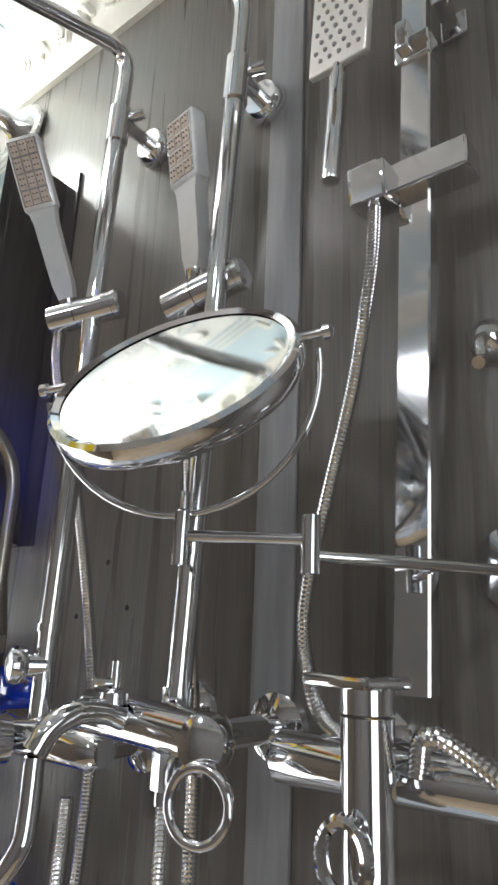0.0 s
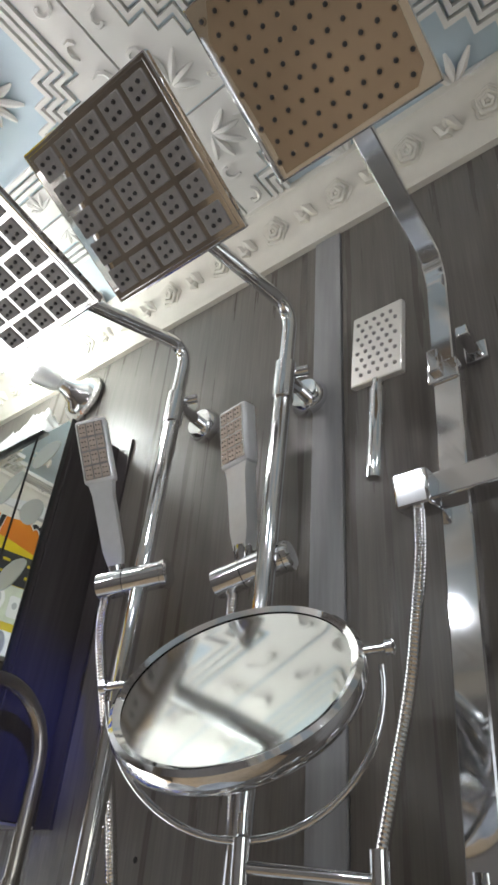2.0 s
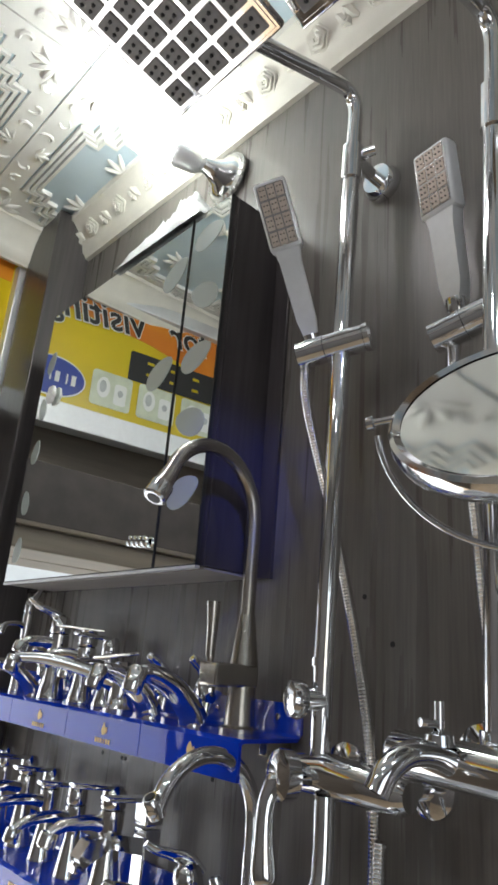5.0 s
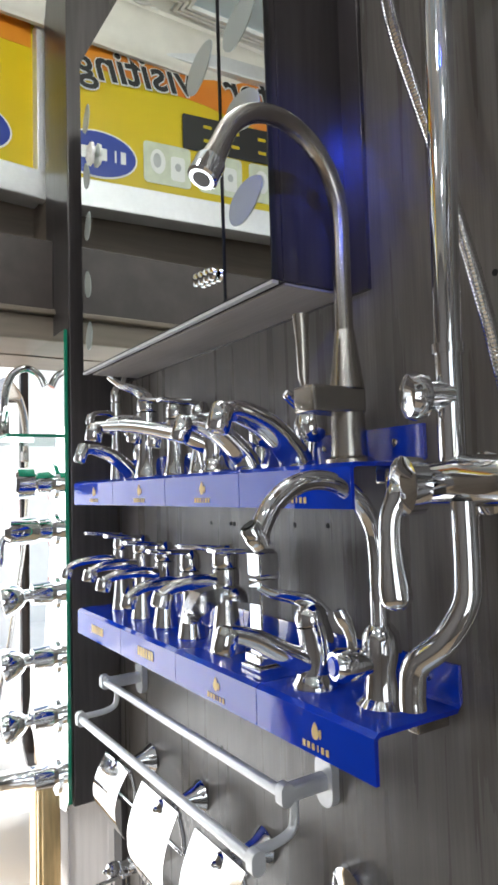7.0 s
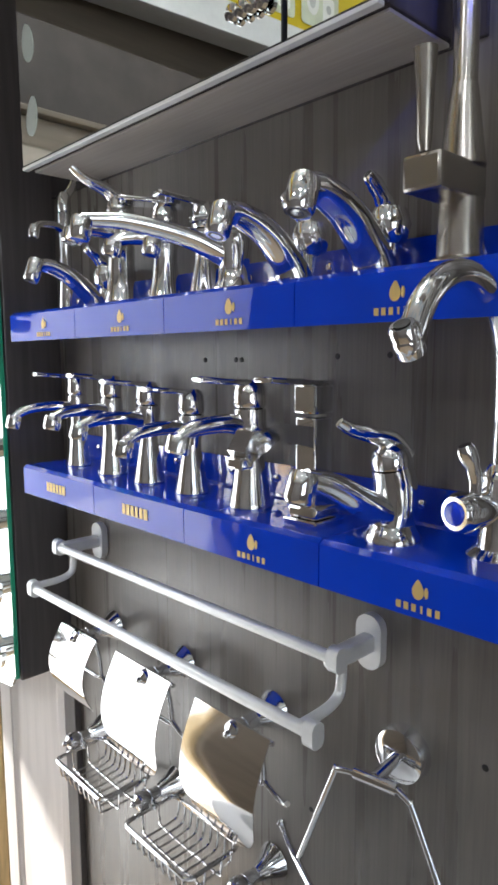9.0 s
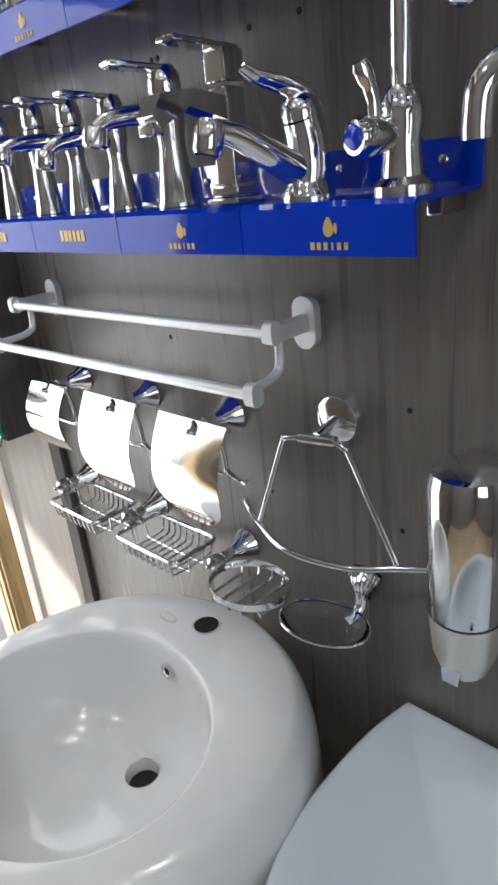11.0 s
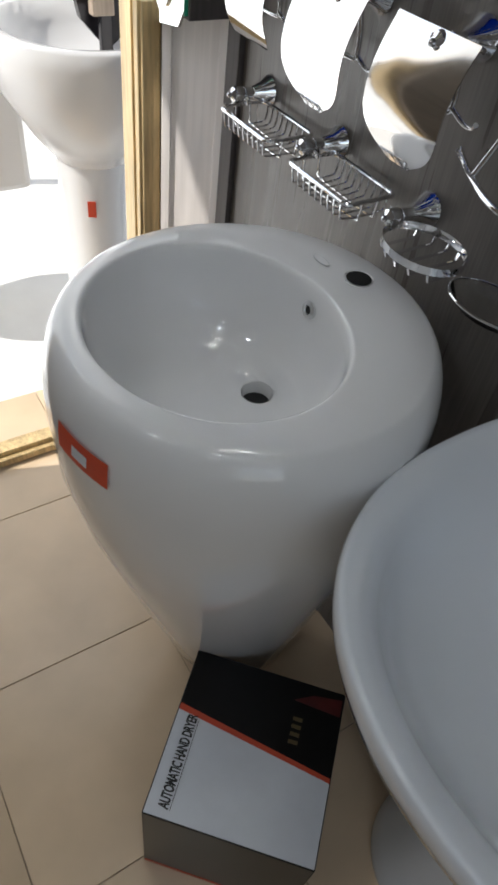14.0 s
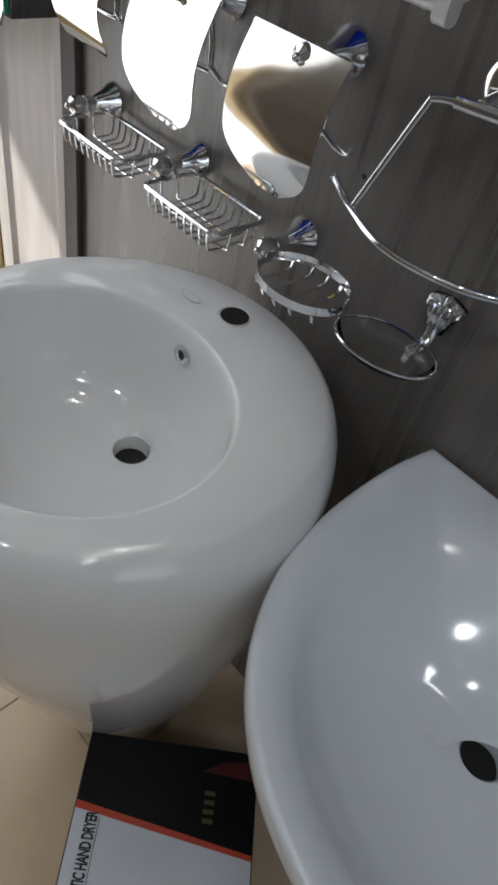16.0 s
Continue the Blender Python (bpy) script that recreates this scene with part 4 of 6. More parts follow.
def round_set(label, top, foot, bend, head_m, head_size, brk_z, tip, left, bottom, slide, hose_pts):
    """A riser with an overhead arm, a square head, a slider and a hand shower. Places are in the room."""
    top, foot, bend = Vector(top), Vector(foot), Vector(bend)
    root = thing("shower_set", pose(foot.x, 0, 1.60), label, "shower", "wall-mounted shower sets")
    o = -Vector((foot.x, 0, 1.60))
    col = foot + (top - foot) * ((brk_z - foot.z) / (top.z - foot.z))
    part("riser_pipe", Shape().tube([foot + o, col + o], 0.0108, 20), CHROME, root, "chrome riser pipe")
    hc = head_m @ Vector((0, 0, -0.024))
    da, db, fr_ = (top - col).normalized(), (hc - bend).normalized(), 0.040
    arm = [col] + [(bend - da * fr_) * (1 - t) ** 2 + bend * 2 * t * (1 - t) + (bend + db * fr_) * t * t for t in (k / 10 for k in range(11))] + [hc]
    part("overhead_arm", Shape().tube([p + o for p in arm], 0.0098, 16), CHROME, root, "bent chrome overhead arm")
    cs = Shape().tube([col + o - Vector((0, 0, 0.0)), col + (top - col) * 0.62 + o], 0.0135, 20)
    part("collar", cs, CHROME, root, "wider chrome collar")
    part("collar_ring", Shape().tube([col + o - Vector((0, 0, 0.0022)), col + o], 0.0137, 20), CHROME_WORN, root)
    bz = col + (top - col) * 0.42
    br = part("wall_bracket", Shape().tube([Vector((bz.x, -0.004, bz.z)) + o, Vector((bz.x, bz.y, bz.z)) + o], 0.0085, 14), CHROME, root, "bracket to the wall")
    part("wall_disc", Shape().lathe([(0.026, 0), (0.027, 0.006), (0.024, 0.016), (0.021, 0.021)], Vector((bz.x, 0, bz.z)) + o, (0, -1, 0), 26), CHROME, br, "round wall disc")
    part("clamp_screw", Shape().tube([Vector((bz.x - 0.004, bz.y + 0.01, bz.z + 0.012)) + o, Vector((bz.x + 0.020, bz.y + 0.022, bz.z + 0.016)) + o], 0.0068, 12), CHROME, br)
    square_head(root, Matrix.Translation(o) @ head_m, head_size)
    hs = hand_shower(root, Vector(tip) + o, Vector(left) + o, Vector(bottom) + o, "flat satin hand shower with a square face")
    a, b = (Vector(p) + o for p in slide)
    d = (b - a).normalized()
    sl = part("slider", Shape().tube([a, a + d * 0.001, a + (b - a) * 0.42, b - d * 0.001, b], [0.0150, 0.0165, 0.0165, 0.0165, 0.0150], 22), CHROME, root, "chrome cylindrical slider clamp")
    part("slider_ring", Shape().tube([a + (b - a) * 0.415, a + (b - a) * 0.425], 0.01665, 22), NOZZLE, sl)
    part("slider_cap", Shape().lathe([(0.0175, 0), (0.0175, 0.006), (0.014, 0.009)], b, d, 22), CHROME_WORN, sl)
    part("hose", hose([Vector(p) + o for p in hose_pts]), CHROME_WORN, root, "ribbed steel hose")
    return root, o


mM = frame_of((-0.378, -0.331, 2.363), (1, 0.01, 0), (0, -0.173, 0.085))
setM, oM = round_set("chrome shower set with a dark square head beside the pale strip", (-0.362, -0.060, 2.340), (-0.386, -0.068, 1.640), (-0.359, -0.060, 2.405), mM, 0.193, 2.250, (-0.410, -0.082, 2.256), (-0.457, -0.076, 2.256), (-0.430, -0.046, 2.062), ((-0.442, -0.062, 2.022), (-0.362, -0.046, 2.044)),
                     [(-0.424, -0.050, 2.05), (-0.424, -0.052, 1.98), (-0.412, -0.045, 1.85), (-0.405, -0.04, 1.72), (-0.395, -0.035, 1.60), (-0.372, -0.06, 1.45), (-0.36, -0.10, 1.36), (-0.35, -0.11, 1.42), (-0.352, -0.11, 1.58)])
# Tilt fitted to the camera's view, so the plate mirrors the doorway.
mL = frame_of((-0.561, -0.356, 2.320), (1, 0.003, -0.008), (0.005, -0.978, 0.207))
setL, oL = round_set("chrome shower set with a square head reflecting the bright doorway", (-0.550, -0.070, 2.365), (-0.566, -0.073, 1.690), (-0.547, -0.070, 2.425), mL, 0.171, 2.285, (-0.576, -0.166, 2.246), (-0.609, -0.186, 2.236), (-0.602, -0.083, 2.060), ((-0.606, -0.092, 2.042), (-0.530, -0.062, 2.055)),
                     [(-0.602, -0.083, 2.05), (-0.600, -0.080, 1.98), (-0.578, -0.05, 1.84), (-0.552, -0.035, 1.70), (-0.535, -0.03, 1.58), (-0.52, -0.05, 1.42), (-0.49, -0.09, 1.36), (-0.478, -0.10, 1.44), (-0.475, -0.10, 1.56)])


def V(*p):
    return Vector(p)


# left mixer: tee with a knob, body along the wall, lever hanging, bent spout
part("diverter_tee", Shape().tube([V(-0.566, -0.073, 1.692) + oL, V(-0.566, -0.073, 1.700) + oL], 0.0125, 18).tube([V(-0.566, -0.073, 1.60) + oL, V(-0.566, -0.073, 1.70) + oL], 0.0105, 18).tube([V(-0.566, -0.073, 1.66) + oL, V(-0.576, -0.092, 1.66) + oL], 0.012, 18), CHROME, setL, "chrome diverter tee")
part("diverter_knob", Shape().lathe([(0.012, 0), (0.017, 0.003), (0.019, 0.010), (0.017, 0.017), (0.010, 0.020)], V(-0.574, -0.088, 1.66) + oL, V(-0.015, -0.032, 0), 22), CHROME, setL, "faceted chrome knob")
part("mixer_body", Shape().tube([V(-0.625, -0.075, 1.592) + oL, V(-0.618, -0.075, 1.592) + oL, V(-0.60, -0.075, 1.592) + oL, V(-0.55, -0.075, 1.595) + oL, V(-0.47, -0.075, 1.592) + oL, V(-0.462, -0.075, 1.592) + oL], [0.012, 0.019, 0.0165, 0.0195, 0.0165, 0.012], 22).tube([V(-0.590, -0.07, 1.592) + oL, V(-0.590, 0, 1.592) + oL], 0.011, 14).tube([V(-0.49, -0.07, 1.592) + oL, V(-0.49, 0, 1.592) + oL], 0.011, 14).lathe([(0.028, 0), (0.027, 0.005), (0.012, 0.012)], V(-0.590, 0, 1.592) + oL, (0, -1, 0), 22).lathe([(0.028, 0), (0.027, 0.005), (0.012, 0.012)], V(-0.49, 0, 1.592) + oL, (0, -1, 0), 22), CHROME, setL, "chrome mixer body")
part("lever", Shape().lathe([(0.006, 0), (0.022, 0.004), (0.023, 0.018), (0.012, 0.024)], V(-0.582, -0.090, 1.592) + oL, (-0.3, -1, 0), 22).tube(spline([V(-0.586, -0.108, 1.590) + oL, V(-0.592, -0.116, 1.565) + oL, V(-0.591, -0.116, 1.52) + oL, V(-0.589, -0.114, 1.500) + oL], 6), [0.010, 0.011, 0.0105, 0.0095, 0.009, 0.009, 0.009, 0.009, 0.009, 0.0095, 0.010, 0.011, 0.012, 0.0125, 0.0125, 0.0125, 0.012, 0.010, 0.005], 14, flat=0.75), CHROME, setL, "drop-shaped chrome lever")
part("spout", Shape().tube(spline([V(-0.548, -0.085, 1.58) + oL, V(-0.548, -0.085, 1.53) + oL, V(-0.549, -0.088, 1.505) + oL, V(-0.562, -0.098, 1.478) + oL, V(-0.580, -0.108, 1.46) + oL, V(-0.583, -0.110, 1.44) + oL, V(-0.583, -0.110, 1.428) + oL], 6), 0.0100, 16), CHROME, setL, "bent chrome spout")

# middle mixer
part("mixer_body", Shape().tube([V(-0.466, -0.095, 1.628) + oM, V(-0.46, -0.095, 1.628) + oM, V(-0.40, -0.098, 1.626) + oM, V(-0.31, -0.105, 1.622) + oM, V(-0.305, -0.105, 1.622) + oM], [0.014, 0.0185, 0.0185, 0.0185, 0.014], 24).tube([V(-0.386, -0.068, 1.612) + oM, V(-0.386, -0.068, 1.652) + oM], 0.0135, 16).tube([V(-0.43, -0.09, 1.626) + oM, V(-0.43, 0, 1.626) + oM], 0.012, 14).tube([V(-0.33, -0.09, 1.622) + oM, V(-0.33, 0, 1.622) + oM], 0.012, 14).lathe([(0.030, 0), (0.028, 0.006), (0.012, 0.012)], V(-0.43, 0, 1.626) + oM, (0, -1, 0), 22).lathe([(0.030, 0), (0.028, 0.006), (0.012, 0.012)], V(-0.33, 0, 1.622) + oM, (0, -1, 0), 22), CHROME, setM, "chrome mixer body")
part("spout", Shape().tube(spline([V(-0.40, -0.11, 1.628) + oM, V(-0.405, -0.128, 1.634) + oM, V(-0.411, -0.152, 1.634) + oM, V(-0.417, -0.169, 1.623) + oM, V(-0.421, -0.177, 1.608) + oM], 6), 0.0096, 16), CHROME, setM, "curved chrome spout")
part("hose_union", Shape().tube([V(-0.352, -0.11, 1.61) + oM, V(-0.352, -0.11, 1.585) + oM], 0.011, 6).tube([V(-0.352, -0.11, 1.585) + oM, V(-0.352, -0.11, 1.575) + oM], 0.008, 12), CHROME, setM, "hexagonal hose union")
part("diverter_pin", Shape().tube([V(-0.405, -0.12, 1.64) + oM, V(-0.405, -0.12, 1.672) + oM], 0.004, 10).tube([V(-0.405, -0.12, 1.655) + oM, V(-0.412, -0.135, 1.656) + oM], 0.0035, 8).lathe([(0.012, 0), (0.011, 0.008), (0.004, 0.012)], V(-0.405, -0.12, 1.640) + oM, (0, 0, 1), 16), CHROME, setM, "small diverter pin")
part("round_handle", Shape().lathe([(0.013, 0), (0.020, 0.006), (0.0212, 0.012), (0.018, 0.019), (0.010, 0.022)], V(-0.305, -0.114, 1.622) + oM, V(0.25, -1, 0.08), 26), CHROME, setM, "round chrome handle")
rc = V(-0.294, -0.138, 1.588) + oM
part("handle_ring", Shape().tube([rc + V(0.021 * math.cos(a), 0.006 * math.cos(a), 0.023 * math.sin(a)) for a in (2 * math.pi * k / 36 for k in range(36))], 0.0038, 10, closed=True), CHROME, setM, "chrome loop handle")

# square-section shower set
RX, RY = -0.164, -0.046
sr = thing("square_shower_set", pose(RX, 0, 1.60), "square chrome shower column with a brown film-covered head", "shower", "wall-mounted shower sets")
oR = -V(RX, 0, 1.60)


def flatbar(sh, pts, w, t):
    """A flat bar of width w across x along points in the y, z plane."""
    P = [Vector(p) for p in pts]
    vs = []
    for i, p in enumerate(P):
        d = (P[min(i + 1, len(P) - 1)] - P[max(i - 1, 0)]).normalized()
        nrm = Vector((1, 0, 0)).cross(d)
        c = 0.0015
        for a, b in ((-w / 2 + c, -t / 2), (w / 2 - c, -t / 2), (w / 2, -t / 2 + c), (w / 2, t / 2 - c), (w / 2 - c, t / 2), (-w / 2 + c, t / 2), (-w / 2, t / 2 - c), (-w / 2, -t / 2 + c)):
            vs.append(p + Vector((a, 0, 0)) + nrm * b)
    n = len(P)
    fs = [(i * 8 + k, i * 8 + (k + 1) % 8, (i + 1) * 8 + (k + 1) % 8, (i + 1) * 8 + k) for i in range(n - 1) for k in range(8)]
    sh.add(vs, fs + [tuple(range(8))[::-1], tuple((n - 1) * 8 + k for k in range(8))])
    return sh


part("column", flatbar(Shape(), [V(RX - 0.020, RY, 1.66) + oR, V(RX + 0.002, RY, 2.195) + oR], 0.028, 0.016), CHROME, sr, "flat chrome column")
mR = frame_of((-0.160, -0.312, 2.440), (1, 0, -0.02), (0, -0.178, 0.080))
hR = mR @ V(0, 0.0, -0.02)
part("overhead_arm", flatbar(Shape(), [V(RX - 0.001, RY, 2.190) + oR, V(RX + 0.004, RY, 2.330) + oR] + [p + oR for p in spline([V(RX + 0.004, RY, 2.342), V(RX + 0.004, RY - 0.006, 2.366), V(RX + 0.004, RY - 0.03, 2.386), V(RX + 0.004, hR.y, hR.z)], 6)], 0.024, 0.012), CHROME, sr, "flat bent overhead arm")
part("joint_block", Shape().box(V(RX, RY, 2.200) + oR, (0.033, 0.022, 0.026), 0.002).box(V(RX - 0.006, RY - 0.012, 2.212) + oR, (0.012, 0.012, 0.03), 0.002), CHROME, sr, "chrome joint block")
bk = part("wall_bracket", Shape().box(V(RX + 0.022, RY / 2, 2.254) + oR, (0.014, -RY, 0.014), 0.002), CHROME, sr, "square wall bracket")
part("wall_plate", Shape().box(V(RX + 0.022, -0.004, 2.254) + oR, (0.026, 0.008, 0.026), 0.002), CHROME, bk)
hd = part("shower_head", Shape().box((0, 0, -0.006), (0.196, 0.196, 0.010), 0.002).lathe([(0.026, -0.011), (0.020, -0.022)], (0, 0, 0), (0, 0, 1), 20), CHROME, sr, "thin square chrome rain head", Matrix.Translation(oR) @ mR)
part("protective_film", Shape().prism([(-0.085, -0.092), (0.075, -0.090), (0.088, -0.075), (0.092, 0.07), (0.07, 0.088), (-0.07, 0.090), (-0.088, 0.06), (-0.083, -0.06)], -0.0008, 0.0002), FILM, hd, "brown protective film")
noz = Shape().lathe([(0.0044, 0), (0.0040, 0.0008), (0.0032, 0.0009)], (0, 0, 0), (0, 0, 1), 9).lathe([(0.0030, 0.0004), (0.0026, 0.0014), (0.0014, 0.0022)], (0, 0, 0), (0, 0, 1), 8, 1).mesh("nozzle", [FILM, NOZZLE])
for i in range(10):
    for j in range(9):
        part("nozzle", noz, None, hd, "", pose((i - 4.5) * 0.0178 + (0.0045 if j % 2 else -0.0045), (j - 4) * 0.0195, 0))
slb = part("slider", Shape().box(V(-0.155, RY - 0.006, 2.063) + oR, (0.074, 0.030, 0.027), 0.002), CHROME, sr, "square chrome slider bar")
part("holder", Shape().box(V(-0.198, RY - 0.018, 2.060) + oR, (0.034, 0.034, 0.036), 0.003, pose(0, 0, 0, 8, 0, 0)), CHROME, slb, "square hand shower holder")
ht, hl, hb = V(-0.189, -0.078, 2.306), V(-0.259, -0.072, 2.314), V(-0.201, -0.062, 2.060)
mh = frame_of((ht + hl) / 2 + oR, ht - hl, (ht + hl) / 2 - hb)
h2 = part("hand_shower", Shape().box((0, -0.048, -0.005), (0.067, 0.098, 0.009), 0.0025), SATIN, sr, "square chrome hand shower", mh)
noz = Shape().lathe([(0.0026, 0), (0.0018, 0.0018)], (0, 0, 0), (0, 0, 1), 8).mesh("nozzle", [RUBBER])
for i in range(5):
    for j in range(8):
        part("nozzle", noz, None, h2, "", pose((i - 2) * 0.011 + (0.003 if j % 2 else -0.003), -0.012 - j * 0.0103, -0.0006))
part("handle", Shape().tube([V(0, -0.094, -0.006), V(0, -0.102, -0.006), V(0.0, -0.108, -0.006), V(0.0, -0.215, -0.004)], [0.006, 0.006, 0.0090, 0.0086], 16), CHROME, h2, "round chrome handle")
part("hose", hose([V(-0.197, -0.066, 2.055) + oR, V(-0.199, -0.068, 2.00) + oR, V(-0.206, -0.07, 1.945) + oR, V(-0.217, -0.07, 1.885) + oR, V(-0.236, -0.07, 1.815) + oR, V(-0.252, -0.07, 1.755) + oR, V(-0.260, -0.07, 1.71) + oR, V(-0.255, -0.072, 1.675) + oR, V(-0.238, -0.08, 1.645) + oR, V(-0.205, -0.095, 1.63) + oR], 0.0060), CHROME_WORN, sr, "ribbed steel hose")
mx = part("mixer_body", Shape().tube([V(-0.262, -0.095, 1.618) + oR, V(-0.258, -0.095, 1.618) + oR, V(-0.075, -0.095, 1.618) + oR, V(-0.07, -0.095, 1.618) + oR], [0.014, 0.017, 0.017, 0.014], 24).tube([V(-0.175, -0.13, 1.54) + oR, V(-0.175, -0.13, 1.652) + oR], 0.0155, 26).tube([V(-0.175, -0.13, 1.654) + oR, V(-0.175, -0.13, 1.668) + oR], 0.0158, 26).tube([V(-0.23, -0.09, 1.618) + oR, V(-0.23, 0, 1.618) + oR], 0.012, 14).tube([V(-0.10, -0.09, 1.618) + oR, V(-0.10, 0, 1.618) + oR], 0.012, 14), CHROME, sr, "chrome bath mixer body")
part("lever", Shape().box(V(-0.176, -0.142, 1.672) + oR, (0.052, 0.038, 0.007), 0.0025, pose(0, 0, 0, 0, 0, -15)), CHROME, mx, "flat chrome lever plate")
part("wall_disc", Shape().lathe([(0.030, 0), (0.028, 0.006), (0.012, 0.012)], V(-0.23, 0, 1.618) + oR, (0, -1, 0), 22), CHROME, mx)
part("wall_disc", Shape().lathe([(0.030, 0), (0.028, 0.006), (0.012, 0.012)], V(-0.10, 0, 1.618) + oR, (0, -1, 0), 22), CHROME, mx)
part("outlet_ring", Shape().tube([V(-0.178 + 0.014 * math.cos(a), -0.152, 1.584 + 0.018 * math.sin(a)) + oR for a in (2 * math.pi * k / 28 for k in range(28))], 0.004, 8, closed=True), CHROME, mx)
part("mixer_hose", hose([V(-0.150, -0.12, 1.625) + oR, V(-0.140, -0.13, 1.645) + oR, V(-0.12, -0.13, 1.640) + oR, V(-0.09, -0.12, 1.615) + oR, V(-0.06, -0.10, 1.56) + oR, V(-0.05, -0.08, 1.45) + oR], 0.0062), CHROME_WORN, sr, "ribbed steel hose")

# hook on the wall beside the column
hk = thing("robe_hook", pose(-0.128, 0, 1.925), "small round chrome robe hook on the wall", "hook")
part("disc", Shape().lathe([(0.016, 0), (0.017, 0.01), (0.013, 0.02), (0.006, 0.026)], (0, 0, 0), (0, -1, 0), 24), CHROME, hk)
part("hook", Shape().tube(spline([(0, -0.02, 0), (0, -0.035, -0.012), (0.002, -0.04, -0.028), (0.002, -0.048, -0.034)], 6), 0.005, 10), CHROME, hk)

# framed panel beside the square column
fp = thing("framed_mirror", pose(-0.078, 0, 2.12), "cream framed mirror panel hung on the dark wall", "mirror")
fs_ = Shape()
for c, d in (((0.012, 0.1875), (0.024, 0.375)), ((0.308, 0.1875), (0.024, 0.375)), ((0.16, 0.363), (0.272, 0.024)), ((0.16, 0.012), (0.272, 0.024))):
    fs_.box((c[0], -0.010, c[1]), (d[0], 0.020, d[1]), 0.003)
part("frame", fs_, CORNICE, fp, "cream moulded frame")
part("mirror_glass", Shape().box((0.16, -0.006, 0.1875), (0.274, 0.006, 0.329)), MIRROR, fp, "mirror glass")

# ---- round magnifying mirror on its arm ----
PR, PL = V(-0.193, -0.157, 1.888), V(-0.388, -0.224, 1.867)
mc = (PR + PL) / 2 - V(0, 0, 0.011)
ax = (PR - PL).normalized()
nrm = V(0.22, -0.83, 0.655)
nrm = (nrm - ax * nrm.dot(ax)).normalized()
mm = thing("magnifying_mirror", pose(-0.125, 0, 1.75), "round chrome magnifying mirror on a folding wall arm", "mirror")
oM2 = -V(-0.125, 0, 1.75)
rad = 0.0925
part("rim", Shape().lathe([(rad - 0.008, 0.0060), (rad - 0.003, 0.0085), (rad + 0.0005, 0.006), (rad + 0.002, 0.0), (rad + 0.0005, -0.008), (rad - 0.004, -0.013), (rad - 0.02, -0.016), (0.02, -0.018), (0.0004, -0.018)], mc + oM2, nrm, 72, caps=False), CHROME, mm, "thick rounded chrome rim")
part("mirror_glass", Shape().lathe([((rad - 0.0078) * k / 12, 0.0050 + (((rad - 0.0078) * k / 12) ** 2 - 0.0072) / 1.25) for k in range(12, 0, -1)] + [(0.0004, 0.0050 - 0.0072 / 1.25)], mc + oM2, nrm, 72, caps=False), SOFT_MIRROR, mm, "round mirror glass", sharp=60)
down = nrm.cross(ax)
if down.z > 0:
    down = -down
yd = V(0.05, 0.25, -1)
yd = (yd - ax * yd.dot(ax)).normalized()
yr = (PR - PL).length / 2
yoke = [mc + oM2 + yr * (ax * math.cos(a) + yd * 0.93 * math.sin(a)) for a in (math.pi * k / 32 for k in range(33))]
part("yoke", Shape().tube(yoke, 0.0026, 10), CHROME, mm, "thin chrome wire yoke")
for p, sgn in ((PR, 1), (PL, -1)):
    part("pivot", Shape().lathe([(0.003, -0.012), (0.003, 0.002), (0.0055, 0.003), (0.0055, 0.008), (0.002, 0.010)], p + oM2, ax * sgn, 12), CHROME, mm)
j2 = V(-0.292, -0.172, 1.758)
j1 = V(-0.214, -0.132, 1.752)
dw = V(-0.118, 0.0, 1.748)
part("pivot_post", Shape().tube([j2 + oM2 + V(0, 0, -0.020), j2 + oM2 + V(0, 0, 0.016), j2 + oM2 + V(0, 0, 0.018), j2 + oM2 + V(0, 0, 0.030)], [0.0062, 0.0062, 0.004, 0.004], 16), CHROME, mm, "chrome pivot post")
part("inner_arm", Shape().tube([j2 + oM2, j1 + oM2 + V(0, 0, 0.004)], 0.0042, 14), CHROME, mm, "thin chrome arm")
part("elbow_post", Shape().tube([j1 + oM2 + V(0, 0, -0.018), j1 + oM2 + V(0, 0, 0.020)], 0.0066, 16), CHROME, mm, "chrome elbow post")
part("outer_arm", Shape().tube([j1 + oM2 + V(0, 0, -0.006), dw + oM2 + V(0, -0.02, -0.004)], 0.0042, 14), CHROME, mm, "thin chrome arm")
part("wall_disc", Shape().lathe([(0.034, 0), (0.035, 0.004), (0.032, 0.010), (0.016, 0.014), (0.009, 0.03)], dw + oM2, (0, -1, 0), 32), CHROME, mm, "round chrome wall disc")
# ---- blue acrylic shelves ----


def drop_logo(parent, x, z, y, s):
    """A gold drop over a row of plain bars."""
    m = Matrix.Translation((x, y, z)) @ FRONT
    sh = Shape()
    sh.prism([(s * 0.30 * math.cos(a), s * (0.95 + 0.36 * math.sin(a) + (0.20 * math.sin(a) ** 6 if math.sin(a) > 0 else 0))) for a in (2 * math.pi * k / 22 for k in range(22))], 0, 0.0005, m)
    part("printed_drop", sh, GOLDINK, parent, "gold printed drop")
    part("printed_leaf", Shape().prism([(s * (0.42 + 0.10 * math.cos(a)), s * (0.98 + 0.26 * math.sin(a))) for a in (2 * math.pi * k / 14 for k in range(14))], 0, 0.0005, m), GOLDINK, parent)
    bars(parent, m, s, (0.26, 0.24, 0.22, 0.10, 0.22, 0.22), 0.40, 0.34)


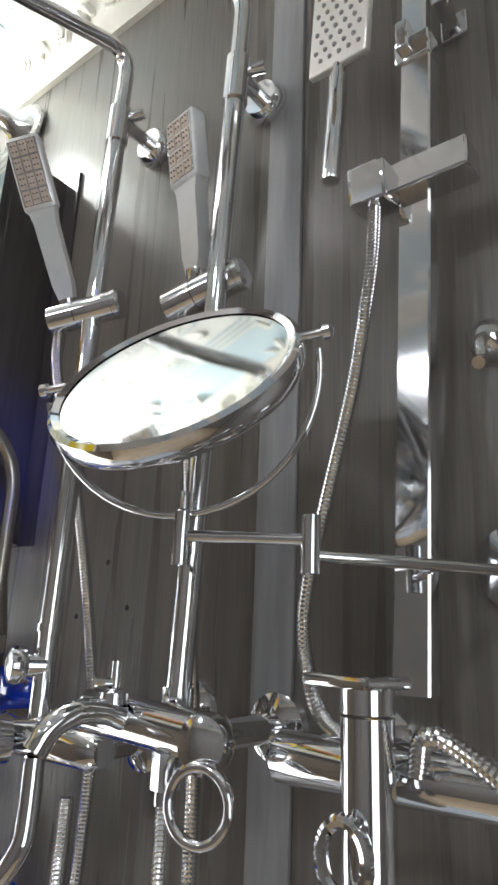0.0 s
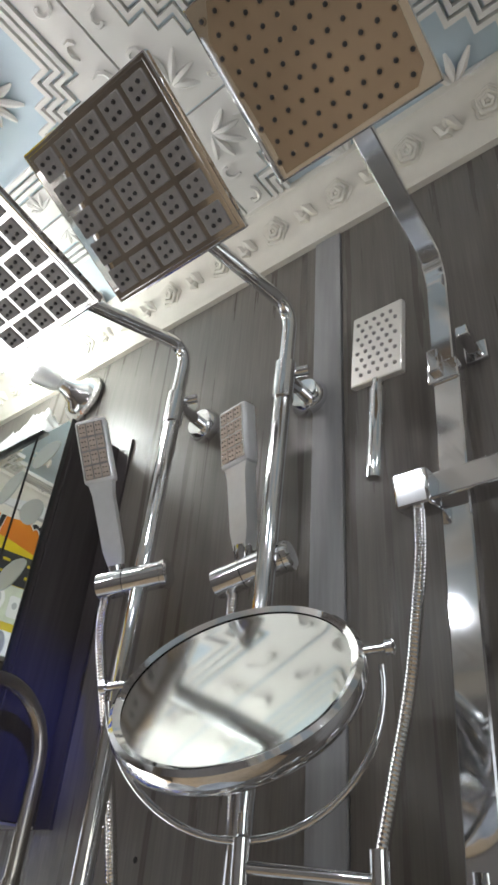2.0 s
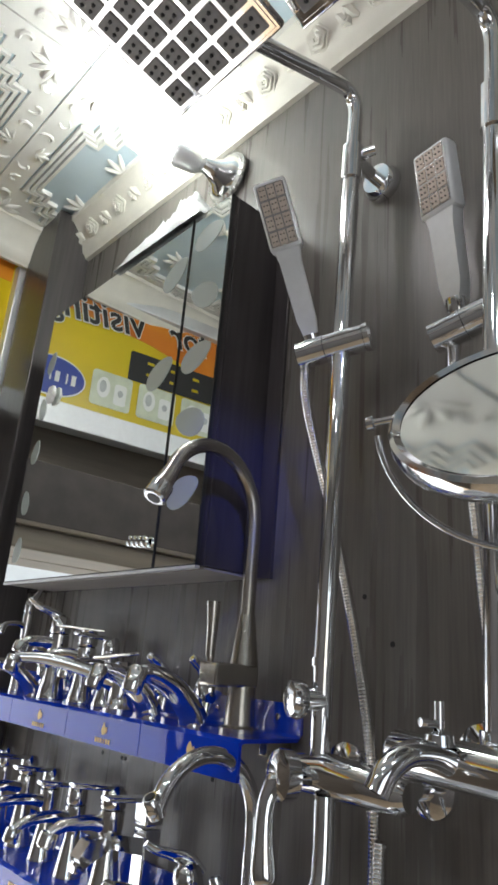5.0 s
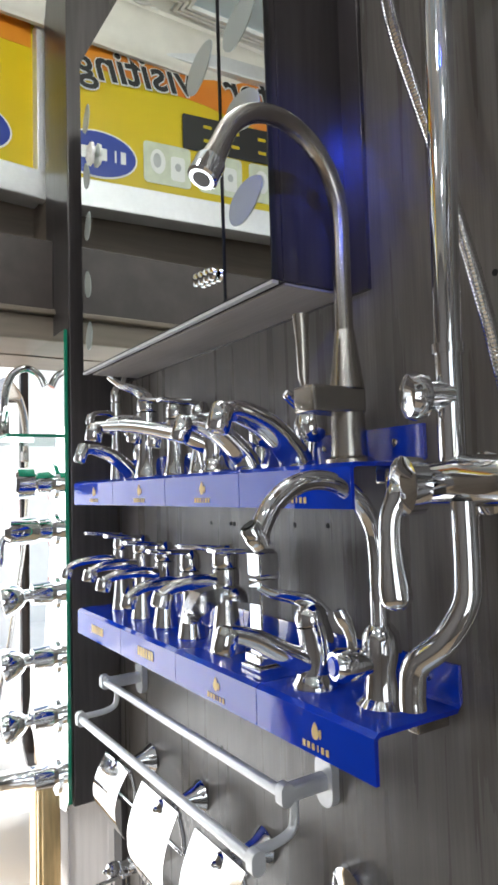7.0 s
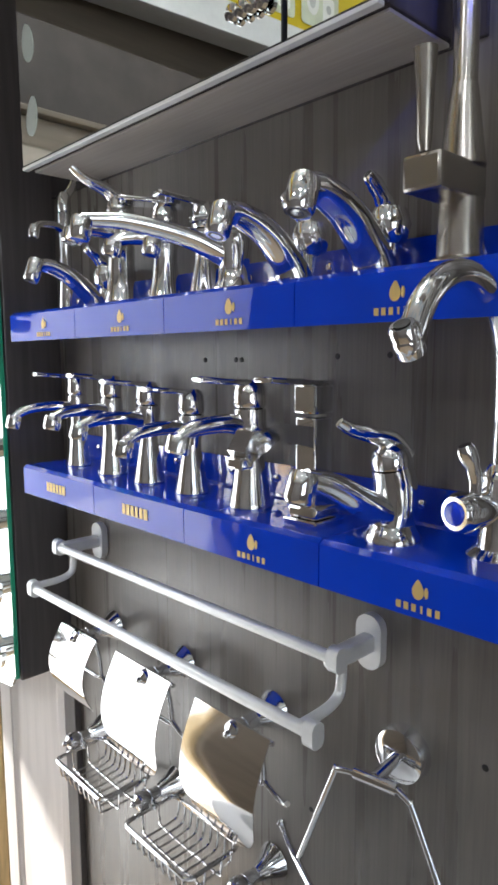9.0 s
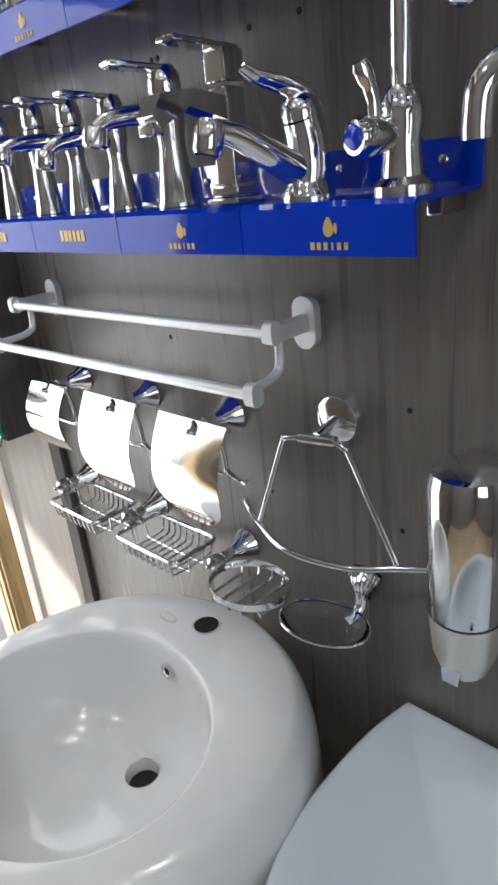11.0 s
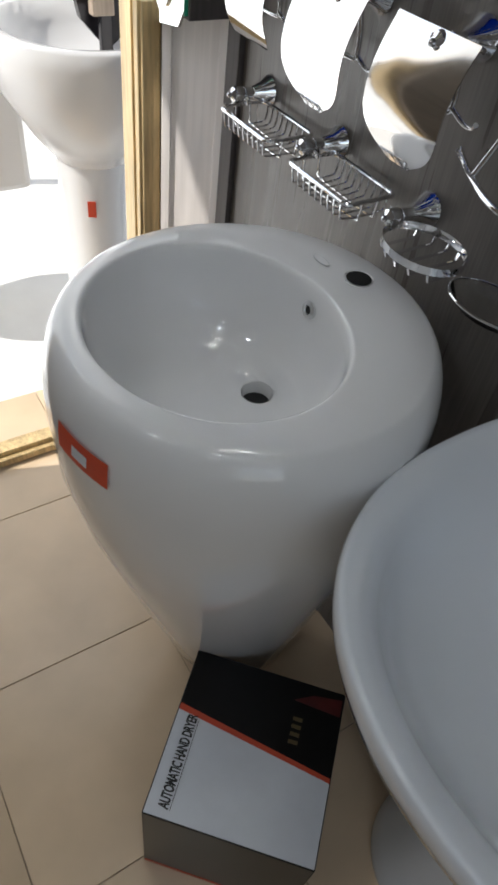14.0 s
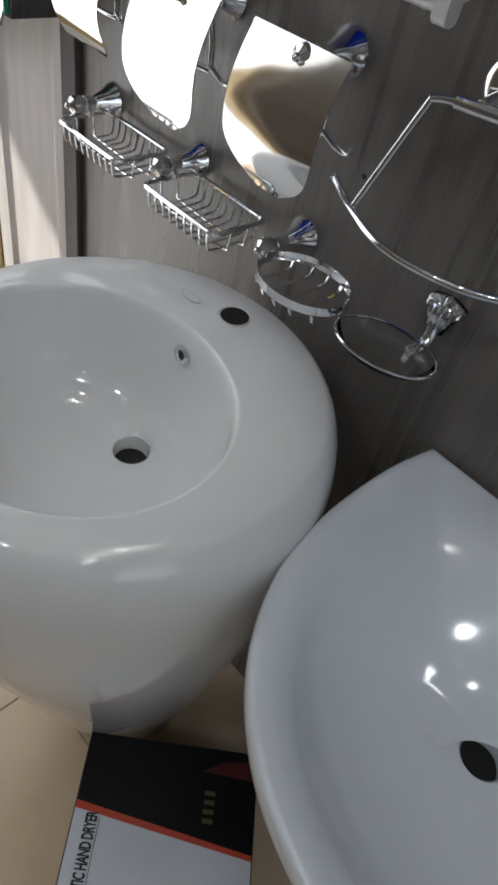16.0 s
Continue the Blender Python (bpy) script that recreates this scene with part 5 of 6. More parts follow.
def bars(parent, m, s, widths, pitch, height):
    for k, w in enumerate(widths):
        cx = (k - 2.5) * s * pitch
        part("printed_bar", Shape().prism([(cx + a * s, b * s) for a, b in ((-w / 2, 0.0), (w / 2, 0.0), (w / 2, height), (-w / 2, height))], 0, 0.0005, m), GOLDINK, parent)


def bar_logo(parent, x, z, y, s):
    bars(parent, Matrix.Translation((x, y, z)) @ FRONT, s, (0.30, 0.34, 0.30, 0.26, 0.30, 0.34), 0.42, 0.58)


def shelf(x0, x1, z, depth, mark, label):
    """One bent acrylic piece: back flange up, deck, front flange down."""
    w = x1 - x0
    root = thing("acrylic_shelf", pose((x0 + x1) / 2, 0, z), label, "shelf", "blue acrylic shelf pieces")
    t = 0.004
    prof = [(-0.001, 0.036), (-0.001, 0.004), (-0.005, 0.0), (-depth + 0.005, 0.0), (-depth, -0.004), (-depth, -0.041), (-depth + t, -0.041), (-depth + t, -0.006), (-depth + 0.007, -t), (-0.008, -t), (-0.001 - t, 0.001 - t + 0.006), (-0.001 - t, 0.036)]
    n = len(prof)
    vs = [(sx * (w / 2 - 0.0006), y, zz) for sx in (-1, 1) for y, zz in prof]
    quads = [(i, (i + 1) % n, n + (i + 1) % n, n + i) for i in range(n)]
    sh = Shape().add(vs, quads)
    for base in (0, n):
        sh.add([vs[base + i] for i in range(n)], [(0, 1, 10, 11), (1, 2, 9, 10), (2, 3, 8, 9), (3, 4, 7, 8), (4, 5, 6, 7)], 1)
    part("bent_sheet", sh, [ACRYLIC, ACRYLIC_EDGE], root, "bent blue acrylic sheet", sharp=20)
    part("bracket", Shape().box((w / 2 - 0.022, -0.022, -0.012), (0.014, 0.040, 0.016), 0.002), NICKEL, root, "small metal bracket")
    for sx in (-0.3, 0.3):
        part("screw", Shape().lathe([(0.0045, 0), (0.004, 0.002), (0.001, 0.003)], (sx * w, -0.0055, 0.020), (0, -1, 0), 12), CHROME, root)
    if mark == "drop":
        drop_logo(root, 0.010, -0.036, -depth - 0.0005, 0.0165)
    elif mark == "bar":
        bar_logo(root, 0.0, -0.028, -depth - 0.0005, 0.021)


LO, HI = 1.396, 1.614
for x0, x1, mk in ((-0.801, -0.629, "drop"), (-0.985, -0.801, "drop"), (-1.166, -0.985, "bar"), (-1.362, -1.166, "bar")):
    shelf(x0, x1, LO, 0.107, mk, "glossy blue acrylic shelf piece, lower row of taps")
for x0, x1, mk in ((-0.839, -0.656, "drop"), (-1.026, -0.839, "drop"), (-1.215, -1.026, "drop"), (-1.405, -1.215, "drop")):
    shelf(x0, x1, HI, 0.097, mk, "glossy blue acrylic shelf piece, upper row of taps")

# ---- taps on the shelves ----


def tap_root(x, y, z, label, turn=0.0):
    return thing("basin_tap", pose(x, y, z, 0, 0, turn), label, "tap", "taps on the blue shelves")


def pillar_tap(x, y, z, turn, h=0.085, r=0.0135, waist=0.8, reach=0.085, drop=0.012, metal=CHROME, lever="flat", label="chrome basin mixer tap with a flat lever"):
    root = tap_root(x, y, z, label, turn)
    r *= 1.12
    part("body", Shape().lathe([(r * 1.32, 0), (r * 1.34, 0.002), (r * 1.26, 0.006), (r * 1.06, h * 0.26), (r * waist, h * 0.55), (r * waist * 1.02, h * 0.68), (r * 0.98, h * 0.82), (r * 1.0, h), (r * 0.8, h + 0.002)], (0, 0, 0), (0, 0, 1), 24), metal, root, "tapered chrome body")
    z1 = h * 0.86
    line = spline([(0, -r * 0.3, z1 - 0.004), (0, -reach * 0.35, z1 + 0.001), (0, -reach * 0.78, z1 + 0.002 - drop * 0.35), (0, -reach, z1 - drop)], 6)
    n = len(line)
    part("spout", Shape().tube(line, [r * (0.66 - 0.20 * i / n) for i in range(n)], 14, flat=0.9), metal, root, "curved spout")
    part("aerator", Shape().lathe([(r * 0.66, 0.004), (r * 0.72, 0), (r * 0.72, -0.011), (r * 0.62, -0.013)], (0, -reach, z1 - drop - 0.002), (0, 0.25, 1), 16).lathe([(r * 0.5, 0), (0.0005, 0.001)], (0, -reach - 0.0032, z1 - drop - 0.0148), (0, 0.25, 1), 12, 1, caps=False), [metal, NOZZLE], root, "round aerator")
    cap = Shape().lathe([(r * 0.9, 0.002), (r * 1.02, 0.005), (r * 0.95, 0.022), (r * 0.6, 0.029), (0.001, 0.030)], (0, 0, h), (0, 0, 1), 20)
    part("cartridge_cap", cap, metal, root)
    zc = h + 0.024
    if lever == "flat":
        lv = Shape().box((0, -0.026, zc + 0.004), (r * 1.25, 0.070, 0.006), 0.002, pose(0, 0, 0, -5, 0, 0))
    elif lever == "wide":
        lv = Shape().box((0, -0.014, zc + 0.005), (0.034, 0.078, 0.005), 0.002, pose(0, 0, 0, -2, 0, 0))
    elif lever == "back":
        lv = Shape().tube(spline([(0, 0.004, zc), (0, 0.016, zc + 0.018), (0, 0.022, zc + 0.042)], 5), [0.006] * 5 + [0.005] * 5 + [0.007], 10, flat=0.6)
    else:
        lv = Shape().tube(spline([(0, 0.006, zc - 0.006), (0, -0.016, zc + 0.010), (0, -0.042, zc + 0.018), (0, -0.062, zc + 0.030)], 5), [0.010, 0.0105, 0.010, 0.0095, 0.009, 0.0085, 0.008, 0.0075, 0.007, 0.0065, 0.006, 0.0055, 0.005, 0.005, 0.0045, 0.003], 12, flat=0.55)
    part("lever", lv, metal, root, "chrome lever")
    return root


def low_tap(x, y, z, turn, label="chrome basin mixer tap with a low spout and an upswept lever"):
    """A leaning body whose spout leaves close to the deck, with an arched lever over it."""
    root = tap_root(x, y, z, label, turn)
    part("base", Shape().lathe([(0.0235, 0), (0.0235, 0.004), (0.0195, 0.010), (0.018, 0.014)], (0, 0, 0), (0, 0, 1), 26), CHROME, root, "round base")
    trunk = spline([(0, 0.0, 0.008), (0, 0.003, 0.026), (0, 0.002, 0.046), (0, -0.002, 0.062)], 6)
    n = len(trunk)
    part("body", Shape().tube(trunk, [0.0165 + 0.0015 * math.sin(3.1 * i / n) for i in range(n)], 20), CHROME, root, "leaning round body")
    line = spline([(0, 0.002, 0.018), (0, -0.030, 0.034), (0, -0.062, 0.052), (0, -0.088, 0.060)], 6)
    n = len(line)
    part("spout", Shape().tube(line, [0.0150 - 0.0070 * i / n for i in range(n)], 16, flat=0.85), CHROME, root, "low tapering spout")
    part("aerator", Shape().lathe([(0.0095, 0.008), (0.0118, 0.004), (0.0118, -0.014), (0.0100, -0.017)], (0, -0.090, 0.058), (0, 0.3, 1), 18).lathe([(0.0085, 0), (0.0005, 0.001)], (0, -0.0955, 0.0405), (0, 0.3, 1), 14, 1, caps=False), [CHROME, NOZZLE], root, "round aerator")
    part("cartridge_cap", Shape().lathe([(0.0165, 0), (0.0170, 0.006), (0.0150, 0.014), (0.0090, 0.019), (0.001, 0.020)], (0, -0.002, 0.062), (0, -0.15, 1), 22), CHROME, root, "domed cap")
    arch = spline([(0, 0.010, 0.068), (0, -0.004, 0.083), (0, -0.022, 0.089), (0, -0.042, 0.094), (0, -0.056, 0.101)], 6)
    n = len(arch)
    part("lever", Shape().tube(arch, [0.0115 - 0.0075 * i / n for i in range(n)], 14, flat=0.5), CHROME, root, "upswept chrome lever")
    return root


def square_tap(x, y, z, turn, h=0.088, label="square chrome basin mixer tap"):
    root = tap_root(x, y, z, label, turn)
    part("base", Shape().box((0, 0, 0.003), (0.040, 0.040, 0.006), 0.0015).box((0, 0, 0.012), (0.034, 0.034, 0.012), 0.003), CHROME, root, "stepped square base")
    part("body", Shape().box((0, 0, h / 2 + 0.010), (0.024, 0.024, h), 0.002), CHROME, root, "square body")
    part("spout", Shape().prism([(0.0, h), (0.0, h - 0.020), (-0.055, h - 0.006), (-0.088, h - 0.022), (-0.096, h - 0.012), (-0.085, h + 0.004), (-0.05, h + 0.008)], -0.0105, 0.0105, Matrix(((0, 0, 1, 0), (1, 0, 0, 0), (0, 1, 0, 0), (0, 0, 0, 1)))), CHROME, root, "flat arched spout")
    part("aerator", Shape().box((0, -0.091, h - 0.022), (0.018, 0.014, 0.010), 0.002), CHROME, root)
    part("cap", Shape().box((0, 0, h + 0.026), (0.026, 0.026, 0.026), 0.002), CHROME, root, "square cap")
    part("lever", Shape().box((0, -0.028, h + 0.042), (0.022, 0.075, 0.005), 0.0015, pose(0, 0, 0, -4, 0, 0)), CHROME, root, "flat lever plate")
    return root


def swan_tap(x, y, z, turn, h=0.105, reach=0.085, r=0.0165, label="chrome basin tap with a thick curved spout"):
    """A thick spout that rises and leans forward, with a round handle behind."""
    root = tap_root(x, y, z, label, turn)
    part("base", Shape().lathe([(r * 1.5, 0), (r * 1.5, 0.004), (r * 1.2, 0.010)], (0, 0, 0), (0, 0, 1), 22), CHROME, root)
    line = spline([(0, 0, 0.004), (0, -reach * 0.10, h * 0.35), (0, -reach * 0.42, h * 0.78), (0, -reach * 0.78, h), (0, -reach, h * 0.97)], 6)
    n = len(line)
    part("spout", Shape().tube(line, [r * (1.75 - 0.85 * i / n) for i in range(n)], 16, flat=0.85), CHROME, root, "thick curved spout")
    part("aerator", Shape().lathe([(r * 0.85, 0.010), (r * 1.12, 0.006), (r * 1.12, -0.016), (r * 0.95, -0.019)], (0, -reach, h * 0.95), (0, 0.35, 1), 18).lathe([(r * 0.7, 0), (0.0005, 0.001)], (0, -reach - 0.0065, h * 0.95 - 0.0182), (0, 0.35, 1), 14, 1, caps=False), [CHROME, NOZZLE], root, "wide round aerator")
    hd = Shape().lathe([(0.008, 0), (0.009, 0.018), (0.016, 0.024), (0.0185, 0.036), (0.015, 0.047), (0.004, 0.052)], (0.0, 0.016, h * 0.15), (0, 0.12, 1), 20)
    part("round_handle", hd, CHROME, root, "round fluted handle")
    part("lever", Shape().tube(spline([(0, 0.018, h * 0.15 + 0.046), (0, 0.004, h * 0.15 + 0.060), (0, -0.012, h * 0.15 + 0.070)], 5), [0.008] * 4 + [0.007] * 4 + [0.006] * 2 + [0.004], 10, flat=0.6), CHROME, root)
    return root


def long_tap(x, y, z, turn, h=0.060, reach=0.115, label="chrome tap with a long slim spout"):
    """A long, low spout from a stout body."""
    root = tap_root(x, y, z, label, turn)
    part("body", Shape().lathe([(0.022, 0), (0.022, 0.004), (0.017, 0.010), (0.0155, h * 0.6), (0.019, h), (0.018, h + 0.014), (0.010, h + 0.022), (0.001, h + 0.023)], (0, 0, 0), (0, 0, 1), 22), CHROME, root, "stout body")
    line = spline([(0, -0.006, h * 0.75), (0, -reach * 0.3, h + 0.006), (0, -reach * 0.7, h + 0.018), (0, -reach, h + 0.018)], 6)
    n = len(line)
    part("spout", Shape().tube(line, [0.0125 - 0.0060 * i / n for i in range(n)], 14, flat=0.8), CHROME, root, "long slim spout")
    part("aerator", Shape().lathe([(0.0085, 0.007), (0.0105, 0.004), (0.0105, -0.013), (0.009, -0.015)], (0, -reach, h + 0.014), (0, 0.2, 1), 16), CHROME, root)
    part("lever", Shape().box((0, -0.012, h + 0.030), (0.016, 0.066, 0.006), 0.002, pose(0, 0, 0, 10, 0, 0)), CHROME, root)
    return root


def kitchen_tap(x, y, z, metal, r, top, tip, lever_at, label, square_box):
    root = thing("kitchen_tap", pose(x, y, z), label, "tap", "taps on the blue shelves")
    o = -V(x, y, z)
    top, tip = Vector(top) + o, Vector(tip) + o
    if square_box:
        part("body", Shape().lathe([(0.024, 0), (0.024, 0.005), (0.018, 0.008), (0.0165, 0.05)], (0, 0, 0), (0, 0, 1), 26), metal, root, "round base")
        part("valve_box", Shape().box((-0.002, -0.020, 0.062), (0.032, 0.066, 0.026), 0.003), metal, root, "rectangular valve box")
        part("lever", Shape().tube([V(0.0, -0.052, 0.075), V(0.0, -0.053, 0.082), V(0, -0.053, 0.115), V(0, -0.054, 0.142)], [0.004, 0.0055, 0.0065, 0.0085], 14), metal, root, "upright flared lever")
        neck = 0.132
        part("neck", Shape().lathe([(0.0175, 0.074), (0.0160, 0.085), (0.0098, neck)], (0, 0, 0), (0, 0, 1), 22), metal, root, "tapered neck")
    else:
        part("body", Shape().lathe([(0.024, 0), (0.024, 0.006), (0.017, 0.012), (0.0145, 0.035), (0.018, 0.05), (0.0165, 0.066), (0.011, 0.074)], (0, 0, 0), (0, 0, 1), 22), metal, root, "shaped body")
        part("side_knob", Shape().lathe([(0.010, 0), (0.0135, 0.012), (0.015, 0.03), (0.012, 0.036)], (-0.004, -0.010, 0.042), (-0.25, -1, 0), 20), metal, root, "side valve")
        part("blue_cap", Shape().lathe([(0.009, 0), (0.008, 0.002), (0.001, 0.003)], V(-0.004, -0.010, 0.042) + V(-0.25, -1, 0).normalized() * 0.036, (-0.25, -1, 0), 16), ACRYLIC_EDGE, root, "round blue cap")
        lv = Vector(lever_at) + o
        part("lever", Shape().tube(spline([V(-0.006, -0.028, 0.052), V(-0.006, -0.030, 0.068), lv], 6), [0.0045] * 6 + [0.005] * 3 + [0.0065] * 3 + [0.005], 12, flat=0.7), metal, root, "slim lever")
        neck = 0.066
    hw = abs(tip.y) / 2 * (0.94 if square_box else 1.0)
    za = top.z - hw * 1.02
    c = [V(0, 0, neck - 0.004), V(0, 0, neck + (za - neck) * 0.5)]
    c += [V(tip.x * (1 - math.cos(radians(a))) / 2, -hw * (1 - math.cos(radians(a))), za + (top.z - za) * math.sin(radians(a))) for a in range(0, 165, 20)]
    c += [tip + (c[-1] - tip) * 0.4, tip]
    line = spline(c, 8)
    n = len(line)
    rr = [r] * n
    if square_box:
        for i in range(n):
            k = (i / (n - 1) - 0.80) / 0.2
            if k > 0:
                rr[i] = r * (1 + 0.45 * k)
    part("gooseneck", Shape().tube(line, rr, 18), metal, root, "tall bent spout")
    dn = (line[-1] - line[-2]).normalized()
    re = rr[-1]
    part("aerator", Shape().lathe([(re * 1.01, -0.014), (re * 1.04, -0.012), (re * 1.04, 0.004), (re * 0.86, 0.006)], tip, dn, 18).lathe([(re * 0.60, 0.0066), (0.0005, 0.0066)], tip, dn, 16, 1, caps=False), [CHROME, NOZZLE], root, "round aerator")
    return root


kitchen_tap(-0.716, -0.045, HI, NICKEL, 0.0090, (-0.696, -0.150, 1.936), (-0.692, -0.213, 1.856), None, "brushed nickel kitchen tap with a tall gooseneck", True)
kitchen_tap(-0.667, -0.060, LO, CHROME, 0.0086, (-0.664, -0.160, 1.599), (-0.665, -0.193, 1.560), (-0.677, -0.099, 1.486), "chrome gooseneck tap with a blue-capped side valve", False)
# lower row
low_tap(-0.758, -0.064, LO, -14)
square_tap(-0.843, -0.066, LO, 0)
pillar_tap(-0.932, -0.062, LO, -10, 0.100, 0.0150, 0.82, 0.080, 0.010, metal=CHROME_WORN, label="satin chrome basin mixer tap with a flat lever")
pillar_tap(-1.029, -0.060, LO, -3, 0.088, 0.0130, 0.72, 0.086, 0.012)
pillar_tap(-1.118, -0.056, LO, -4, 0.094, 0.0130, 0.70, 0.090, 0.006)
pillar_tap(-1.202, -0.055, LO, 2, 0.100, 0.0130, 0.85, 0.085, 0.006, metal=CHROME_WORN)
pillar_tap(-1.298, -0.052, LO, -5, 0.100, 0.0115, 0.75, 0.090, 0.012)
# upper row
swan_tap(-0.785, -0.058, HI, 2, 0.056, 0.092, 0.0108)
swan_tap(-0.872, -0.062, HI, -6, 0.054, 0.080, 0.0098)
long_tap(-0.960, -0.056, HI, -24, 0.044, 0.150)
pillar_tap(-1.020, -0.044, HI, -4, 0.070, 0.0125, 0.8, 0.066, 0.008)
pillar_tap(-1.093, -0.044, HI, -30, 0.082, 0.0140, 0.9, 0.060, 0.006, lever="wide", label="chrome basin mixer tap with a broad flat lever")
pillar_tap(-1.168, -0.056, HI, -4, 0.100, 0.0150, 0.95, 0.062, 0.004, lever="swoop", label="tall chrome basin mixer tap with a hooked lever")
swan_tap(-1.240, -0.052, HI, 4, 0.048, 0.086, 0.0085)
pillar_tap(-1.325, -0.046, HI, 10, 0.135, 0.0085, 0.85, 0.050, 0.006, lever="back", label="slim tall chrome tap")

# ---- double towel rail ----
rail = thing("towel_rail", pose(-0.81, 0, 1.27), "matt aluminium double towel rail on oval plates", "towel rail")
for x, s in ((-0.010, 1), (-0.520, -1)):
    pl = part("wall_plate", Shape().prism(rounded(0.030, 0.056, 0.0145, 6), 0, 0.010, Matrix.Translation((x, 0, 0.0)) @ FRONT), ALU, rail, "oval wall plate")
    part("arm", Shape().box((x, -0.038, 0.0), (0.016, 0.064, 0.018), 0.004), ALU, rail, "short square arm")
    part("hanger", Shape().tube(spline([(x, -0.050, -0.004), (x, -0.051, -0.028), (x, -0.056, -0.040), (x, -0.075, -0.046), (x, -0.112, -0.047)], 6), 0.0052, 12, flat=0.8), ALU, rail, "bent hanger arm")
part("upper_bar", Shape().tube([(-0.530, -0.068, 0.0), (0.0, -0.068, 0.004)], 0.0062, 14), ALU, rail, "upper rail bar")
part("lower_bar", Shape().tube([(-0.520, -0.114, -0.050), (0.012, -0.114, -0.044)], 0.0062, 14), ALU, rail, "lower rail bar")
for p in ((-0.530, -0.068, 0.0), (-0.002, -0.068, 0.004), (-0.520, -0.114, -0.050), (0.010, -0.114, -0.044)):
    part("end_cap", Shape().prism(rounded(0.024, 0.016, 0.007, 5), -0.006, 0.006, Matrix.Translation(p) @ pose(0, 0, 0, 0, 90, 0)), ALU, rail, "rounded end cap")

# ---- toilet roll holders ----


def flared_mount(parent, x, z, ln, r=0.022, ball=True):
    """A fluted bell on the wall that tapers to a ball."""
    sh = Shape().lathe([(r, 0), (r * 1.05, 0.003), (r * 0.95, 0.007), (r * 0.62, 0.018), (r * 0.42, 0.032), (r * 0.36, ln * 0.7), (r * 0.42, ln)], (x, 0, z), (0, -1, 0), 26)
    mt = part("wall_mount", sh, CHROME, parent, "bell-shaped chrome wall mount")
    if ball:
        part("ball_end", Shape().lathe([(0.005, -0.002), (0.0105, 0.004), (0.0125, 0.012), (0.0105, 0.020), (0.004, 0.024), (0.0035, 0.028), (0.001, 0.030)], (x, -ln, z), (0, -1, 0), 20), CHROME, mt, "ball finial")
    return mt


for x, left_x, right_x, drop, round_end, lab_ in ((-1.298, -0.046, 0.052, 0.108, False, "chrome toilet roll holder with a short square cover"), (-1.125, -0.071, 0.052, 0.140, True, "chrome toilet roll holder with a rounded mirror-like cover"), (-0.956, -0.068, 0.055, 0.140, True, "chrome toilet roll holder beside the chrome towel ring")):
    z0 = 1.142
    h = thing("roll_holder", pose(x, 0, z0), lab_, "toilet roll holder", "toilet roll holders")
    flared_mount(h, 0.0, 0.0, 0.050)
    cov = Shape()
    n = 20
    mid, half = (left_x + right_x) / 2, (right_x - left_x) / 2
    vs = []
    for lift in (0.0, 0.0014):
        for k in range(n + 1):
            t = k / n
            y, z = -0.060 - 0.030 * math.sin(0.15 + t * 2.6), 0.012 - drop * t
            if round_end:
                wk = half * max(0.12, 1 - max(0.0, (t - 0.58) / 0.42) ** 2.6) ** 0.62
            else:
                wk = half * (1 - 0.12 * max(0.0, (t - 0.9) / 0.1))
            vs += [(mid - wk, y + lift, z), (mid + wk, y + lift, z)]
    m = 2 * (n + 1)
    fs = [(2 * i + q * m, 2 * i + 1 + q * m, 2 * i + 3 + q * m, 2 * i + 2 + q * m) for q in (0, 1) for i in range(n)]
    fs += [(2 * i + e, 2 * i + 2 + e, 2 * i + 2 + e + m, 2 * i + e + m) for e in (0, 1) for i in range(n)]
    fs += [(0, 1, 1 + m, m), (2 * n, 2 * n + 1, 2 * n + 1 + m, 2 * n + m)]
    cov.add(vs, fs)
    part("cover", cov, CHROME_SHEET, h, "curved polished cover plate", sharp=60)
    part("hinge_rod", Shape().tube([(left_x - 0.002, -0.062, 0.008), (right_x + 0.002, -0.062, 0.008)], 0.003, 10), CHROME, h, "hinge rod")
    part("roll_rod", Shape().tube(spline([(0.020, -0.052, 0.004), (0.022, -0.044, -0.03), (0.022, -0.042, -0.058), (0.012, -0.042, -0.064), (-0.05, -0.042, -0.064)], 5) + [V(-0.07, -0.042, -0.062)], 0.0032, 10).tube(spline([(0.022, -0.042, -0.058), (0.045, -0.044, -0.066), (0.062, -0.048, -0.064), (0.068, -0.052, -0.058)], 4), 0.003, 10), CHROME, h, "bent roll rod")

